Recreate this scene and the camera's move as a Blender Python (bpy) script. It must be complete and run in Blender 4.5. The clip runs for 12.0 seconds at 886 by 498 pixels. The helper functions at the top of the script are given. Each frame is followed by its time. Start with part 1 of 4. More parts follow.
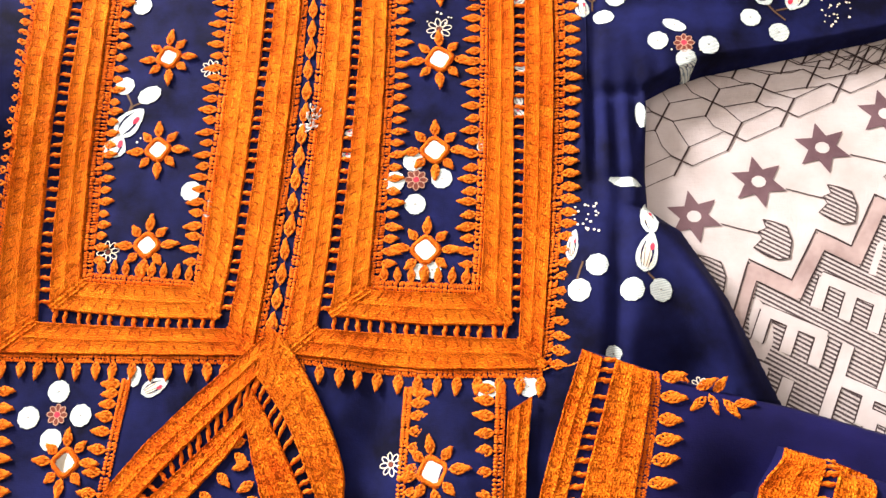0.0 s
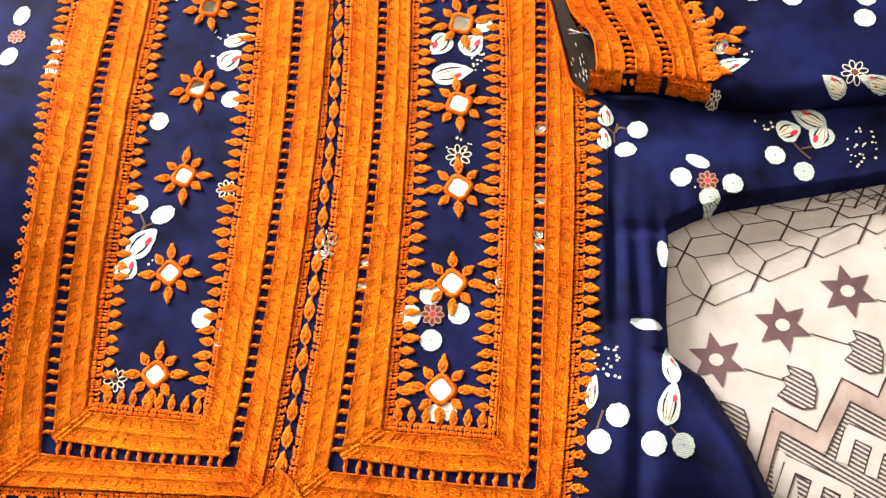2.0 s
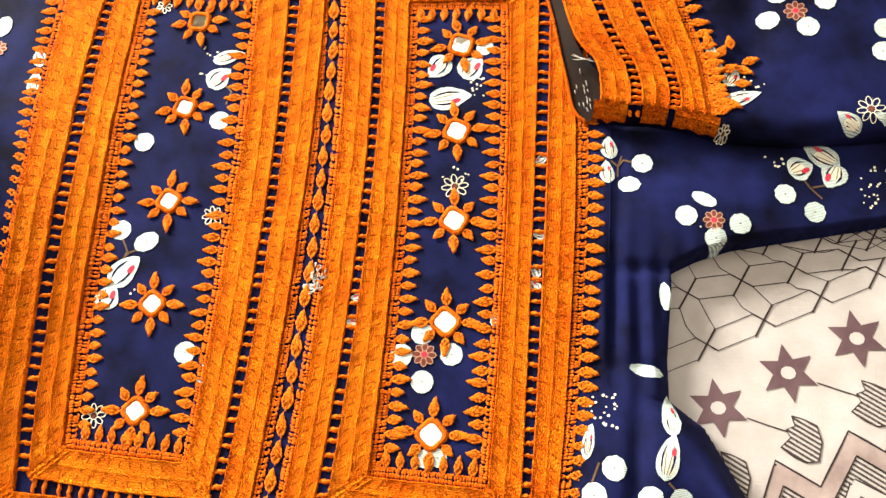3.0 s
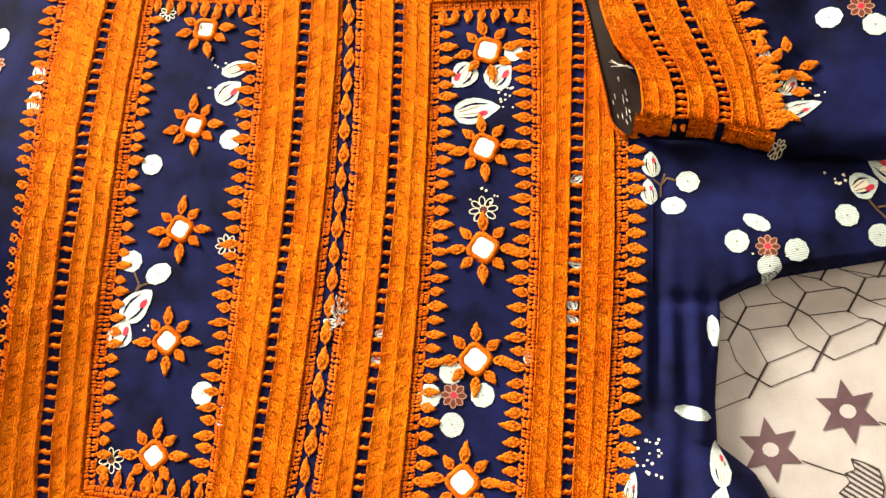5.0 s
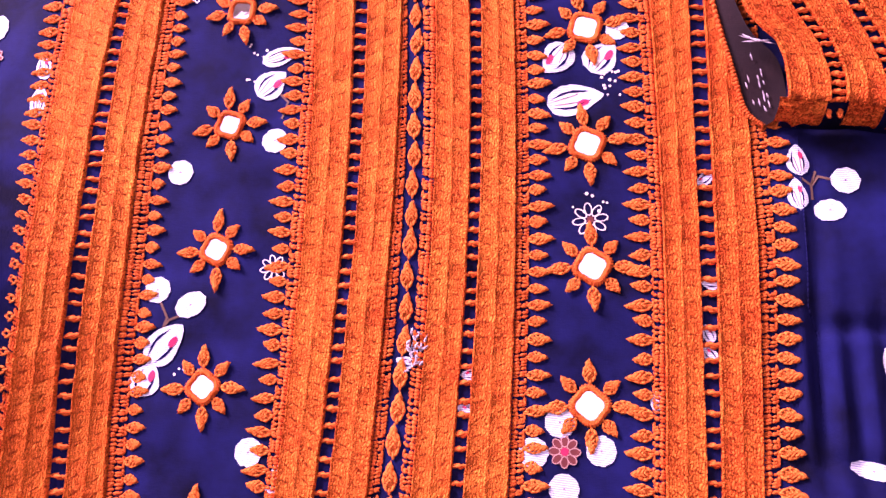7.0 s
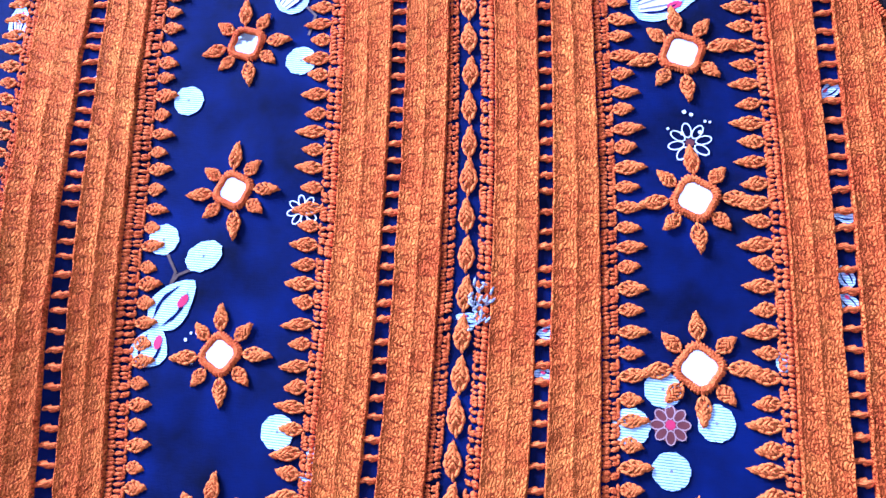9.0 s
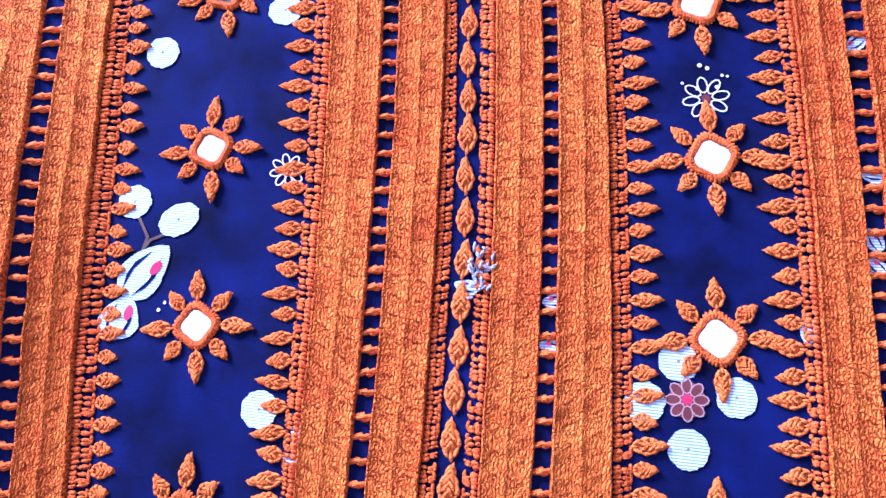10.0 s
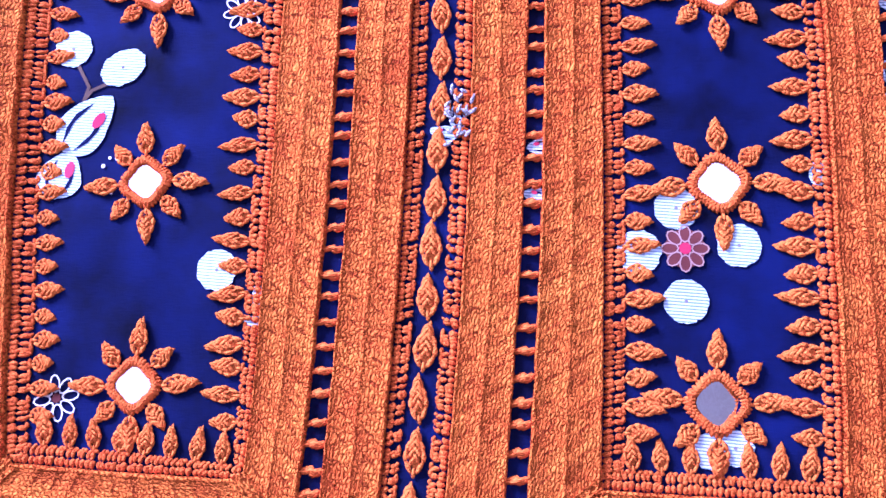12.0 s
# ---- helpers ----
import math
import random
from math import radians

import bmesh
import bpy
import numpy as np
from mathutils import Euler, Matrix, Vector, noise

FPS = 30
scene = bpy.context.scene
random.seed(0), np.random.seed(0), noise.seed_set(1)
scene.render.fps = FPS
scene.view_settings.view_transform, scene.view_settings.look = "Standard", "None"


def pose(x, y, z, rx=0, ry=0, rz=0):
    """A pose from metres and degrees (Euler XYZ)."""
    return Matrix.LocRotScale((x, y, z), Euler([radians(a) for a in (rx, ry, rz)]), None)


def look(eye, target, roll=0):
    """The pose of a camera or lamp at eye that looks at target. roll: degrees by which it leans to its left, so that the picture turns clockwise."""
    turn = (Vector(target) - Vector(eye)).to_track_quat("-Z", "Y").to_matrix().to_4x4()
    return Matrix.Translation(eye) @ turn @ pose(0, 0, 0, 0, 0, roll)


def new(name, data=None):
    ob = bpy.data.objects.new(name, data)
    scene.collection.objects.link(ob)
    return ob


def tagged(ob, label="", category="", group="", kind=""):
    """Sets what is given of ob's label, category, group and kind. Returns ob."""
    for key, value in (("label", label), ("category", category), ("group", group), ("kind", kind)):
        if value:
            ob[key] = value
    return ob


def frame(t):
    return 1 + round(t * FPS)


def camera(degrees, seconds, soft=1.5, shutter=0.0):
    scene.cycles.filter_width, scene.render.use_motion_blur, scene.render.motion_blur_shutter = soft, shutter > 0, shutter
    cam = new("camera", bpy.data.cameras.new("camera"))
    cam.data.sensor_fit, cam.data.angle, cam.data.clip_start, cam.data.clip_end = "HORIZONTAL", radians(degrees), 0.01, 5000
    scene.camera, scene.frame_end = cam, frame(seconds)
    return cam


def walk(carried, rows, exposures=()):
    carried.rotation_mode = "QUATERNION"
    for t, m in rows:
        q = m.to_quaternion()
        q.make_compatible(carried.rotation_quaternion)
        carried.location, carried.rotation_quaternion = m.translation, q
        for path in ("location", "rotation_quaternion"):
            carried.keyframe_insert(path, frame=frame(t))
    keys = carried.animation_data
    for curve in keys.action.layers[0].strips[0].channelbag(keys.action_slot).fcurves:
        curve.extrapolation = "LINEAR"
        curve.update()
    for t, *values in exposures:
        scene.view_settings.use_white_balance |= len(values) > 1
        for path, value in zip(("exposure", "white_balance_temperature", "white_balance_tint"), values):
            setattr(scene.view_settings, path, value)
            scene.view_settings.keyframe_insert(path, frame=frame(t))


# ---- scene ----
cam = camera(58.0, 12.0)
PATH = [
    (0, (0.127, -0.18, 0.406), (-0.06, 0.396, -1.5), -16.6),
    (0.5, (0.128, -0.161, 0.411), (-0.089, 0.415, -1.492), -18.7),
    (1, (0.127, -0.146, 0.415), (-0.071, 0.436, -1.488), -16.0),
    (1.5, (0.121, -0.131, 0.416), (-0.059, 0.494, -1.475), -12.8),
    (2, (0.116, -0.122, 0.416), (-0.073, 0.519, -1.469), -13.8),
    (2.5, (0.114, -0.099, 0.412), (-0.043, 0.469, -1.499), -11.5),
    (3, (0.117, -0.089, 0.408), (-0.073, 0.51, -1.49), -13.8),
    (3.2, (0.11, -0.078, 0.408), (-0.062, 0.503, -1.498), -12.4),
    (4.8, (0.115, -0.04, 0.394), (-0.153, 0.405, -1.538), -27.9),
    (5, (0.113, -0.037, 0.392), (-0.145, 0.415, -1.539), -26.5),
    (5.5, (0.111, -0.02, 0.388), (-0.159, 0.442, -1.539), -27.1),
    (6, (0.094, -0.015, 0.368), (-0.206, 0.467, -1.55), -29.0),
    (6.5, (0.076, -0.019, 0.346), (-0.215, 0.467, -1.572), -28.3),
    (7, (0.064, -0.022, 0.323), (-0.203, 0.478, -1.595), -25.9),
    (7.2, (0.07, -0.03, 0.316), (-0.255, 0.512, -1.582), -28.7),
    (8.8, (0.028, -0.029, 0.266), (-0.188, 0.466, -1.659), -22.1),
    (9, (0.035, -0.029, 0.263), (-0.243, 0.462, -1.655), -28.1),
    (9.5, (0.027, -0.032, 0.252), (-0.198, 0.473, -1.67), -22.5),
    (10, (0.027, -0.034, 0.241), (-0.202, 0.447, -1.686), -24.0),
    (10.5, (0.024, -0.041, 0.232), (-0.188, 0.422, -1.702), -23.0),
    (11, (0.029, -0.048, 0.221), (-0.174, 0.356, -1.727), -25.5),
    (11.5, (0.031, -0.053, 0.214), (-0.156, 0.314, -1.743), -25.8),
    (12, (0.027, -0.057, 0.213), (-0.159, 0.297, -1.747), -26.8),
]
EXPOSURES = [(0.0, 1.0, 6950, 14), (3.0, 0.88, 7300, 0), (5.5, 0.71, 7900, 4), (6.0, 0.73, 7600, 30), (6.5, 0.78, 6750, 94), (7.0, 0.80, 6150, 112), (9.0, 0.72, 3720, 32), (10.5, 0.76, 4250, 54), (12.0, 0.76, 4200, 58)]
walk(cam, [(t, look(eye, target, roll)) for t, eye, target, roll in PATH], EXPOSURES)

# ---- light: a bedroom with a bright window ----
world = bpy.data.worlds.new("daylight")
scene.world = world
world.use_nodes = True
wn = world.node_tree
sky = wn.nodes.new("ShaderNodeTexSky")
sky.sky_type, sky.sun_disc, sky.sun_elevation, sky.sun_rotation = "NISHITA", False, radians(40), radians(-50)
wn.links.new(sky.outputs[0], wn.nodes["Background"].inputs[0])
wn.nodes["Background"].inputs[1].default_value = 0.12


def area(name, m, sx, sy, watts, colour):
    d = bpy.data.lights.new(name, "AREA")
    d.shape, d.size, d.size_y, d.energy, d.color = "RECTANGLE", sx, sy, watts, colour
    ob = new(name, d)
    ob.matrix_world = m
    return ob


area("window_daylight", look((-1.40, 1.30, 0.88), (0.1, 0.0, 0.0)), 0.75, 0.75, 112, (1.0, 0.95, 0.88))
area("ceiling_panel_light", pose(-0.15, 0.55, 2.04), 2.2, 1.7, 10.0, (1.0, 0.96, 0.90))


# ---- materials ----
def material(name, rough=0.8, metal=0.0):
    m = bpy.data.materials.new(name)
    m.use_nodes = True
    b = m.node_tree.nodes["Principled BSDF"]
    b.inputs["Roughness"].default_value, b.inputs["Metallic"].default_value = rough, metal
    return m, m.node_tree, b


def node(nt, kind, **inputs):
    n = nt.nodes.new(kind)
    for k, v in inputs.items():
        n.inputs[k.replace("_", " ")].default_value = v
    return n


def ramp(nt, fac, stops):
    r = nt.nodes.new("ShaderNodeValToRGB")
    e = r.color_ramp.elements
    for i, (p, c) in enumerate(stops):
        el = e[i] if i < 2 else e.new(p)
        el.position, el.color = p, (*c, 1)
    nt.links.new(fac, r.inputs[0])
    return r.outputs[0]


def mix(nt, fac, a, b, mode="MIX"):
    m = nt.nodes.new("ShaderNodeMix")
    m.data_type, m.blend_type = "RGBA", mode
    for sock, v in ((m.inputs[0], fac), (m.inputs[6], a), (m.inputs[7], b)):
        if hasattr(v, "links"):
            nt.links.new(v, sock)
        else:
            sock.default_value = v if isinstance(v, (int, float)) else (*v, 1)
    return m.outputs[2]


def coords(nt, sx=1.0, sy=1.0, sz=1.0):
    c = nt.nodes.new("ShaderNodeTexCoord")
    m = nt.nodes.new("ShaderNodeMapping")
    m.inputs["Scale"].default_value = (sx, sy, sz)
    nt.links.new(c.outputs["Object"], m.inputs[0])
    return m.outputs[0]


def tex_noise(nt, vec, scale, detail=3.0, rough=0.5):
    n = node(nt, "ShaderNodeTexNoise", Scale=scale, Detail=detail, Roughness=rough)
    nt.links.new(vec, n.inputs["Vector"])
    return n.outputs[0]


def tex_voronoi(nt, vec, scale):
    n = node(nt, "ShaderNodeTexVoronoi", Scale=scale)
    nt.links.new(vec, n.inputs["Vector"])
    return n.outputs["Distance"]


def bump(nt, b, height, strength, dist):
    n = node(nt, "ShaderNodeBump", Strength=strength, Distance=dist)
    nt.links.new(height, n.inputs["Height"])
    nt.links.new(n.outputs[0], b.inputs["Normal"])


def thread_material(name, dark, mid, light, grain=900.0, stretch=(1.0, 1.0), strength=0.9, line=0.35):
    """Dense chain stitching in soft thread: curly strands with furrow shade and crest highlights painted in, worn and
    paler patches.
    """
    m, nt, b = material(name, 0.75)
    v = coords(nt, stretch[0], stretch[1], 1.0)
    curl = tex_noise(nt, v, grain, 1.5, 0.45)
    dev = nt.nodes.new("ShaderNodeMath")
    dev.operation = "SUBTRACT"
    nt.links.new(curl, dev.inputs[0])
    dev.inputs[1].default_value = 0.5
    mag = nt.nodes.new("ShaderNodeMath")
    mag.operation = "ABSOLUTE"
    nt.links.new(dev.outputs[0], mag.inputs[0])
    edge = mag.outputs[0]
    fine = tex_noise(nt, v, grain * 2.2, 2)
    patch = tex_noise(nt, coords(nt), 70, 3, 0.6)
    broad = tex_noise(nt, coords(nt), 14, 2)
    col = ramp(nt, patch, [(0.3, dark), (0.5, mid), (0.72, light)])
    col = mix(nt, 0.35, col, ramp(nt, broad, [(0.35, dark), (0.65, light)]))
    sq = node(nt, "ShaderNodeTexVoronoi", Scale=130.0)
    sq.distance = "CHEBYCHEV"
    nt.links.new(coords(nt, 0.75, 1.0, 1.0), sq.inputs["Vector"])
    sep = nt.nodes.new("ShaderNodeSeparateColor")
    nt.links.new(sq.outputs["Color"], sep.inputs[0])
    col = mix(nt, 0.34, col, ramp(nt, sep.outputs[0], [(0.1, tuple(0.72 * c for c in dark)), (0.9, light)]))
    rnd = nt.nodes.new("ShaderNodeObjectInfo")
    col = mix(nt, 0.2, col, ramp(nt, rnd.outputs["Random"], [(0.0, dark), (1.0, light)]))
    worn = ramp(nt, tex_noise(nt, coords(nt), 380, 3), [(0.40, (0.35, 0.35, 0.35)), (0.58, (1.0, 1.0, 1.0))])
    # furrow shade and strand highlights painted along the curls, strength varied by the worn mask
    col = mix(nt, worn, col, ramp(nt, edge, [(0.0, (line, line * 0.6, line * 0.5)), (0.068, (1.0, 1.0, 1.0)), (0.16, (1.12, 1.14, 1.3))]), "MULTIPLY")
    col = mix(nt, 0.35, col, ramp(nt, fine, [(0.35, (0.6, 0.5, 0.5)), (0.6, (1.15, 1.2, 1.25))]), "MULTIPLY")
    nt.links.new(col, b.inputs["Base Color"])
    b.inputs["Specular IOR Level"].default_value = 0.05
    h = ramp(nt, edge, [(0.0, (0.0, 0.0, 0.0)), (0.12, (1.0, 1.0, 1.0))])
    bump(nt, b, h, strength, 0.0007)
    return m


def chain_material(name, dark, mid, light):
    """Rows of chain stitch along a band: wormy loops with furrow shade painted dark, couching ticks, redder and paler
    patches.
    """
    m, nt, b = material(name, 0.85)

    def calc(op, a, c=0.0):
        n = nt.nodes.new("ShaderNodeMath")
        n.operation = op
        for sock, v in ((n.inputs[0], a), (n.inputs[1], c)):
            if hasattr(v, "links"):
                nt.links.new(v, sock)
            else:
                sock.default_value = v
        return n.outputs[0]

    def pair(layer):
        uv = nt.nodes.new("ShaderNodeUVMap")
        uv.uv_map = layer
        sp = nt.nodes.new("ShaderNodeSeparateXYZ")
        nt.links.new(uv.outputs[0], sp.inputs[0])
        return sp.outputs[0], sp.outputs[1]

    u, v = pair("length_mm")
    rv = pair("share")[1]
    warp = calc("SUBTRACT", tex_noise(nt, coords(nt), 420, 2), 0.5)
    curl = calc("SUBTRACT", tex_noise(nt, coords(nt, 1.0, 0.8, 1.0), 800, 1.5), 0.5)
    row = calc("ADD", calc("DIVIDE", v, 1.25), calc("ADD", calc("MULTIPLY", warp, 1.9), calc("MULTIPLY", curl, 1.5)))
    across_row = calc("MULTIPLY", calc("ABSOLUTE", calc("SUBTRACT", calc("FRACT", row), 0.5)), 2.0)
    wn1 = nt.nodes.new("ShaderNodeTexWhiteNoise")
    wn1.noise_dimensions = "1D"
    nt.links.new(calc("FLOOR", row), wn1.inputs["W"])
    stitch = calc("FRACT", calc("ADD", calc("ADD", calc("DIVIDE", u, 1.9), wn1.outputs["Value"]), calc("ADD", calc("MULTIPLY", across_row, 0.5), calc("MULTIPLY", warp, 3.4))))
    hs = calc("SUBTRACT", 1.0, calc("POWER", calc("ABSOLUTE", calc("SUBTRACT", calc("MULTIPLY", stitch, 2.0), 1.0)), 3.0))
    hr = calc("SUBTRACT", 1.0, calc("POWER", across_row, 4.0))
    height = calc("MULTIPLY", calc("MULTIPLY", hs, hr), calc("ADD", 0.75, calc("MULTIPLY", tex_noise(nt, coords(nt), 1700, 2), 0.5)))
    patch = tex_noise(nt, coords(nt), 70, 3, 0.6)
    broad = tex_noise(nt, coords(nt), 14, 2)
    col = ramp(nt, patch, [(0.3, dark), (0.5, mid), (0.72, light)])
    col = mix(nt, 0.35, col, ramp(nt, broad, [(0.35, dark), (0.65, light)]))
    cell = nt.nodes.new("ShaderNodeCombineXYZ")
    nt.links.new(calc("FLOOR", calc("DIVIDE", calc("ADD", u, calc("MULTIPLY", warp, 2.0)), 6.3)), cell.inputs[0])
    nt.links.new(calc("FLOOR", calc("MULTIPLY", rv, 4.0)), cell.inputs[1])
    wn2 = nt.nodes.new("ShaderNodeTexWhiteNoise")
    nt.links.new(cell.outputs[0], wn2.inputs["Vector"])
    col = mix(nt, 0.40, col, ramp(nt, wn2.outputs["Value"], [(0.1, tuple(0.70 * c for c in dark)), (0.55, mid), (0.95, light)]))
    rnd = nt.nodes.new("ShaderNodeObjectInfo")
    col = mix(nt, 0.2, col, ramp(nt, rnd.outputs["Random"], [(0.0, dark), (1.0, light)]))
    # shade between the loops painted into the colour, darkest at low stitch height
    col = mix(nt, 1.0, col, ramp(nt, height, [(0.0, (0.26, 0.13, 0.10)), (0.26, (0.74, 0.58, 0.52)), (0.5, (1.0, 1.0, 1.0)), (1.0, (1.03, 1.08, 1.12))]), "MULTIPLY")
    half = calc("ABSOLUTE", calc("SUBTRACT", calc("FRACT", calc("MULTIPLY", rv, 2.0)), 0.5))
    tick = calc("MULTIPLY", calc("LESS_THAN", half, 0.17), calc("LESS_THAN", calc("FRACT", calc("ADD", calc("DIVIDE", u, 6.3), calc("MULTIPLY", warp, 0.25))), 0.13))
    col = mix(nt, calc("MULTIPLY", tick, 0.75), col, tuple(0.38 * c for c in dark))
    nt.links.new(col, b.inputs["Base Color"])
    b.inputs["Specular IOR Level"].default_value = 0.04
    bump(nt, b, calc("SUBTRACT", height, calc("MULTIPLY", tick, 0.5)), 1.0, 0.0012)
    return m


def cloth_material(name, a, c, weave=1500.0, rough=0.75, sheen=0.1, strength=0.25):
    m, nt, b = material(name, rough)
    patch = tex_noise(nt, coords(nt), 30, 4, 0.6)
    col = ramp(nt, patch, [(0.34, a), (0.64, c)])
    thr = tex_noise(nt, coords(nt, 0.25, 1.0, 1.0), weave, 2)
    thr2 = tex_noise(nt, coords(nt, 1.0, 0.25, 1.0), weave, 2)
    w = nt.nodes.new("ShaderNodeMath")
    nt.links.new(thr, w.inputs[0])
    nt.links.new(thr2, w.inputs[1])
    col = mix(nt, 0.35, col, ramp(nt, w.outputs[0], [(0.35, (0.55, 0.55, 0.55)), (0.62, (1.15, 1.15, 1.15))]), "MULTIPLY")
    nt.links.new(col, b.inputs["Base Color"])
    b.inputs["Specular IOR Level"].default_value = sheen
    bump(nt, b, w.outputs[0], strength, 0.0004)
    return m


def striped_material(name, a, c, angle, pitch, duty=0.5, soft=0.05):
    """Threads of two colours laid side by side."""
    m, nt, b = material(name, 0.8)
    tc = nt.nodes.new("ShaderNodeTexCoord")
    mp = nt.nodes.new("ShaderNodeMapping")
    mp.inputs["Rotation"].default_value = (0, 0, radians(angle))
    nt.links.new(tc.outputs["Object"], mp.inputs[0])
    wv = node(nt, "ShaderNodeTexWave", Scale=math.pi / 10 / pitch, Distortion=2.2)
    wv.inputs["Detail Scale"].default_value = 40
    wv.bands_direction = "Y"
    nt.links.new(mp.outputs[0], wv.inputs["Vector"])
    col = ramp(nt, wv.outputs["Fac"], [(duty - soft, a), (duty + soft, c)])
    col = mix(nt, 0.3, col, ramp(nt, tex_noise(nt, coords(nt), 400, 2), [(0.3, (0.6, 0.6, 0.6)), (0.7, (1.1, 1.1, 1.1))]), "MULTIPLY")
    nt.links.new(col, b.inputs["Base Color"])
    bump(nt, b, wv.outputs["Fac"], 0.2, 0.0003)
    return m


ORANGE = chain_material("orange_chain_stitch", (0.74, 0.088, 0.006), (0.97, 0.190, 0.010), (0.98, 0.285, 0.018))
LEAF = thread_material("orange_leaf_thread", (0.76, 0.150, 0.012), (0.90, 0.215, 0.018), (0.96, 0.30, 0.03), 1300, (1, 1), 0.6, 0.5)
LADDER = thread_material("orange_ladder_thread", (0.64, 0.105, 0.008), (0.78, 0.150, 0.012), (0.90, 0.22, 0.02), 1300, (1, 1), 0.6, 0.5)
# wide dark-to-bright range: blotches paint the shading of wrinkles into the navy
NAVY = cloth_material("navy_cotton", (0.0026, 0.0028, 0.012), (0.0072, 0.0095, 0.060), 1500.0, 0.8, 0.05)
BLUE = cloth_material("royal_navy_cotton", (0.0032, 0.003, 0.032), (0.006, 0.0055, 0.056))
LINING = cloth_material("dark_lining", (0.007, 0.004, 0.004), (0.016, 0.008, 0.007))
WHITE = striped_material("white_print", (0.17, 0.25, 0.34), (0.66, 0.74, 0.74), 4, 0.00085, 0.34, 0.22)
CREAMP = cloth_material("cream_print", (0.60, 0.55, 0.45), (0.78, 0.74, 0.66))
GREYP = cloth_material("grey_print", (0.10, 0.09, 0.10), (0.26, 0.22, 0.20))
PINK = cloth_material("crimson_print", (0.40, 0.02, 0.05), (0.55, 0.05, 0.09))
BROWNP = cloth_material("brown_print", (0.10, 0.025, 0.02), (0.18, 0.05, 0.035))
STEMP = cloth_material("olive_brown_print", (0.07, 0.04, 0.025), (0.13, 0.08, 0.05))
ROSEP = cloth_material("rose_cream_print", (0.30, 0.17, 0.13), (0.50, 0.33, 0.26))
CREAM = cloth_material("cream_woven_cotton", (0.39, 0.35, 0.365), (0.49, 0.455, 0.49), 900, 0.85, 0.1, 0.4)
PLUM = cloth_material("plum_woven_yarn", (0.085, 0.048, 0.062), (0.14, 0.085, 0.105), 900)
TAUPE = cloth_material("taupe_woven_yarn", (0.24, 0.175, 0.18), (0.42, 0.34, 0.35), 900)
INK = cloth_material("dark_woven_yarn", (0.025, 0.018, 0.02), (0.055, 0.038, 0.042), 900)
HATCH = striped_material("hatched_weave", (0.04, 0.026, 0.034), (0.47, 0.43, 0.455), 29, 0.0023, 0.52)
PALE = cloth_material("pale_woven_cotton", (0.41, 0.375, 0.395), (0.51, 0.48, 0.52), 900)
WTHREAD = thread_material("white_thread", (0.6, 0.55, 0.5), (0.7, 0.68, 0.62), (0.82, 0.8, 0.76), 1500)
MIRROR, mnt, mb = material("mirror_glass", 0.03, 1.0)
mb.inputs["Base Color"].default_value = (0.86, 0.86, 0.84, 1)
bump(mnt, mb, tex_noise(mnt, coords(mnt), 160, 2), 0.06, 0.001)
PLASTER = cloth_material("beige_plaster", (0.36, 0.33, 0.29), (0.44, 0.41, 0.36), 60, 0.9, 0.0, 0.2)
FLOORM = cloth_material("beige_floor", (0.38, 0.30, 0.22), (0.46, 0.38, 0.29), 40, 0.5, 0.0, 0.1)

# ---- geometry helpers: plan coordinates in millimetres ----
MM = 0.001
rng = random.Random(7)


def part(name, mesh, mat, parent, label="", smooth=True):
    for m in (mat if isinstance(mat, (list, tuple)) else [mat]):
        mesh.materials.append(m)
    if smooth:
        mesh.polygons.foreach_set("use_smooth", [True] * len(mesh.polygons))
    ob = new(name, mesh)
    ob.parent = parent
    return tagged(ob, label)


def mesh_of(name, verts, faces, slots=None):
    me = bpy.data.meshes.new(name)
    me.from_pydata([(x * MM, y * MM, z * MM) for x, y, z in verts], [], faces)
    if slots:
        me.polygons.foreach_set("material_index", slots)
    me.update()
    return me


def lerp(a, b, t):
    return a + (b - a) * t


def along(pts):
    """A smooth curve through a few plan points, s from 0 to 1."""
    pts = [Vector(p) for p in pts]
    n = len(pts) - 1

    def f(s):
        u = min(max(s, 0), 1) * n
        i = min(int(u), n - 1)
        t = u - i
        p0, p1, p2, p3 = pts[max(i - 1, 0)], pts[i], pts[i + 1], pts[min(i + 2, n)]
        return 0.5 * (2 * p1 + (p2 - p0) * t + (2 * p0 - 5 * p1 + 4 * p2 - p3) * t * t + (3 * p1 - p0 - 3 * p2 + p3) * t ** 3)

    return f


def steps(x, table):
    """Piecewise linear."""
    if x <= table[0][0]:
        return table[0][1]
    for (a, u), (b, v) in zip(table, table[1:]):
        if x <= b:
            return u + (v - u) * (x - a) / (b - a)
    return table[-1][1]


def gauss(x, y, cx, cy, sx, sy):
    return math.exp(-((x - cx) / sx) ** 2 - ((y - cy) / sy) ** 2)


def heap(x, y):
    """The rise of the dress towards its bunched side."""
    d = max(0.0, -112 - x)
    return 26 * (min(d, 100) / 60) ** 1.2 * math.exp(-((y - 5) / 95) ** 2) * math.exp(-(max(0.0, d - 105) / 45) ** 2)


def settle(x, y):
    """Where a line drawn on the flat cloth comes to lie once that side rises."""
    flat_x = x
    if x < -112:
        sink = 11.5 * (1 - math.exp(-((x + 112) / 38) ** 2))
        for _ in range(9):
            x = flat_x + (95 - flat_x) / 380 * (heap(x, y) + sink)
    return x


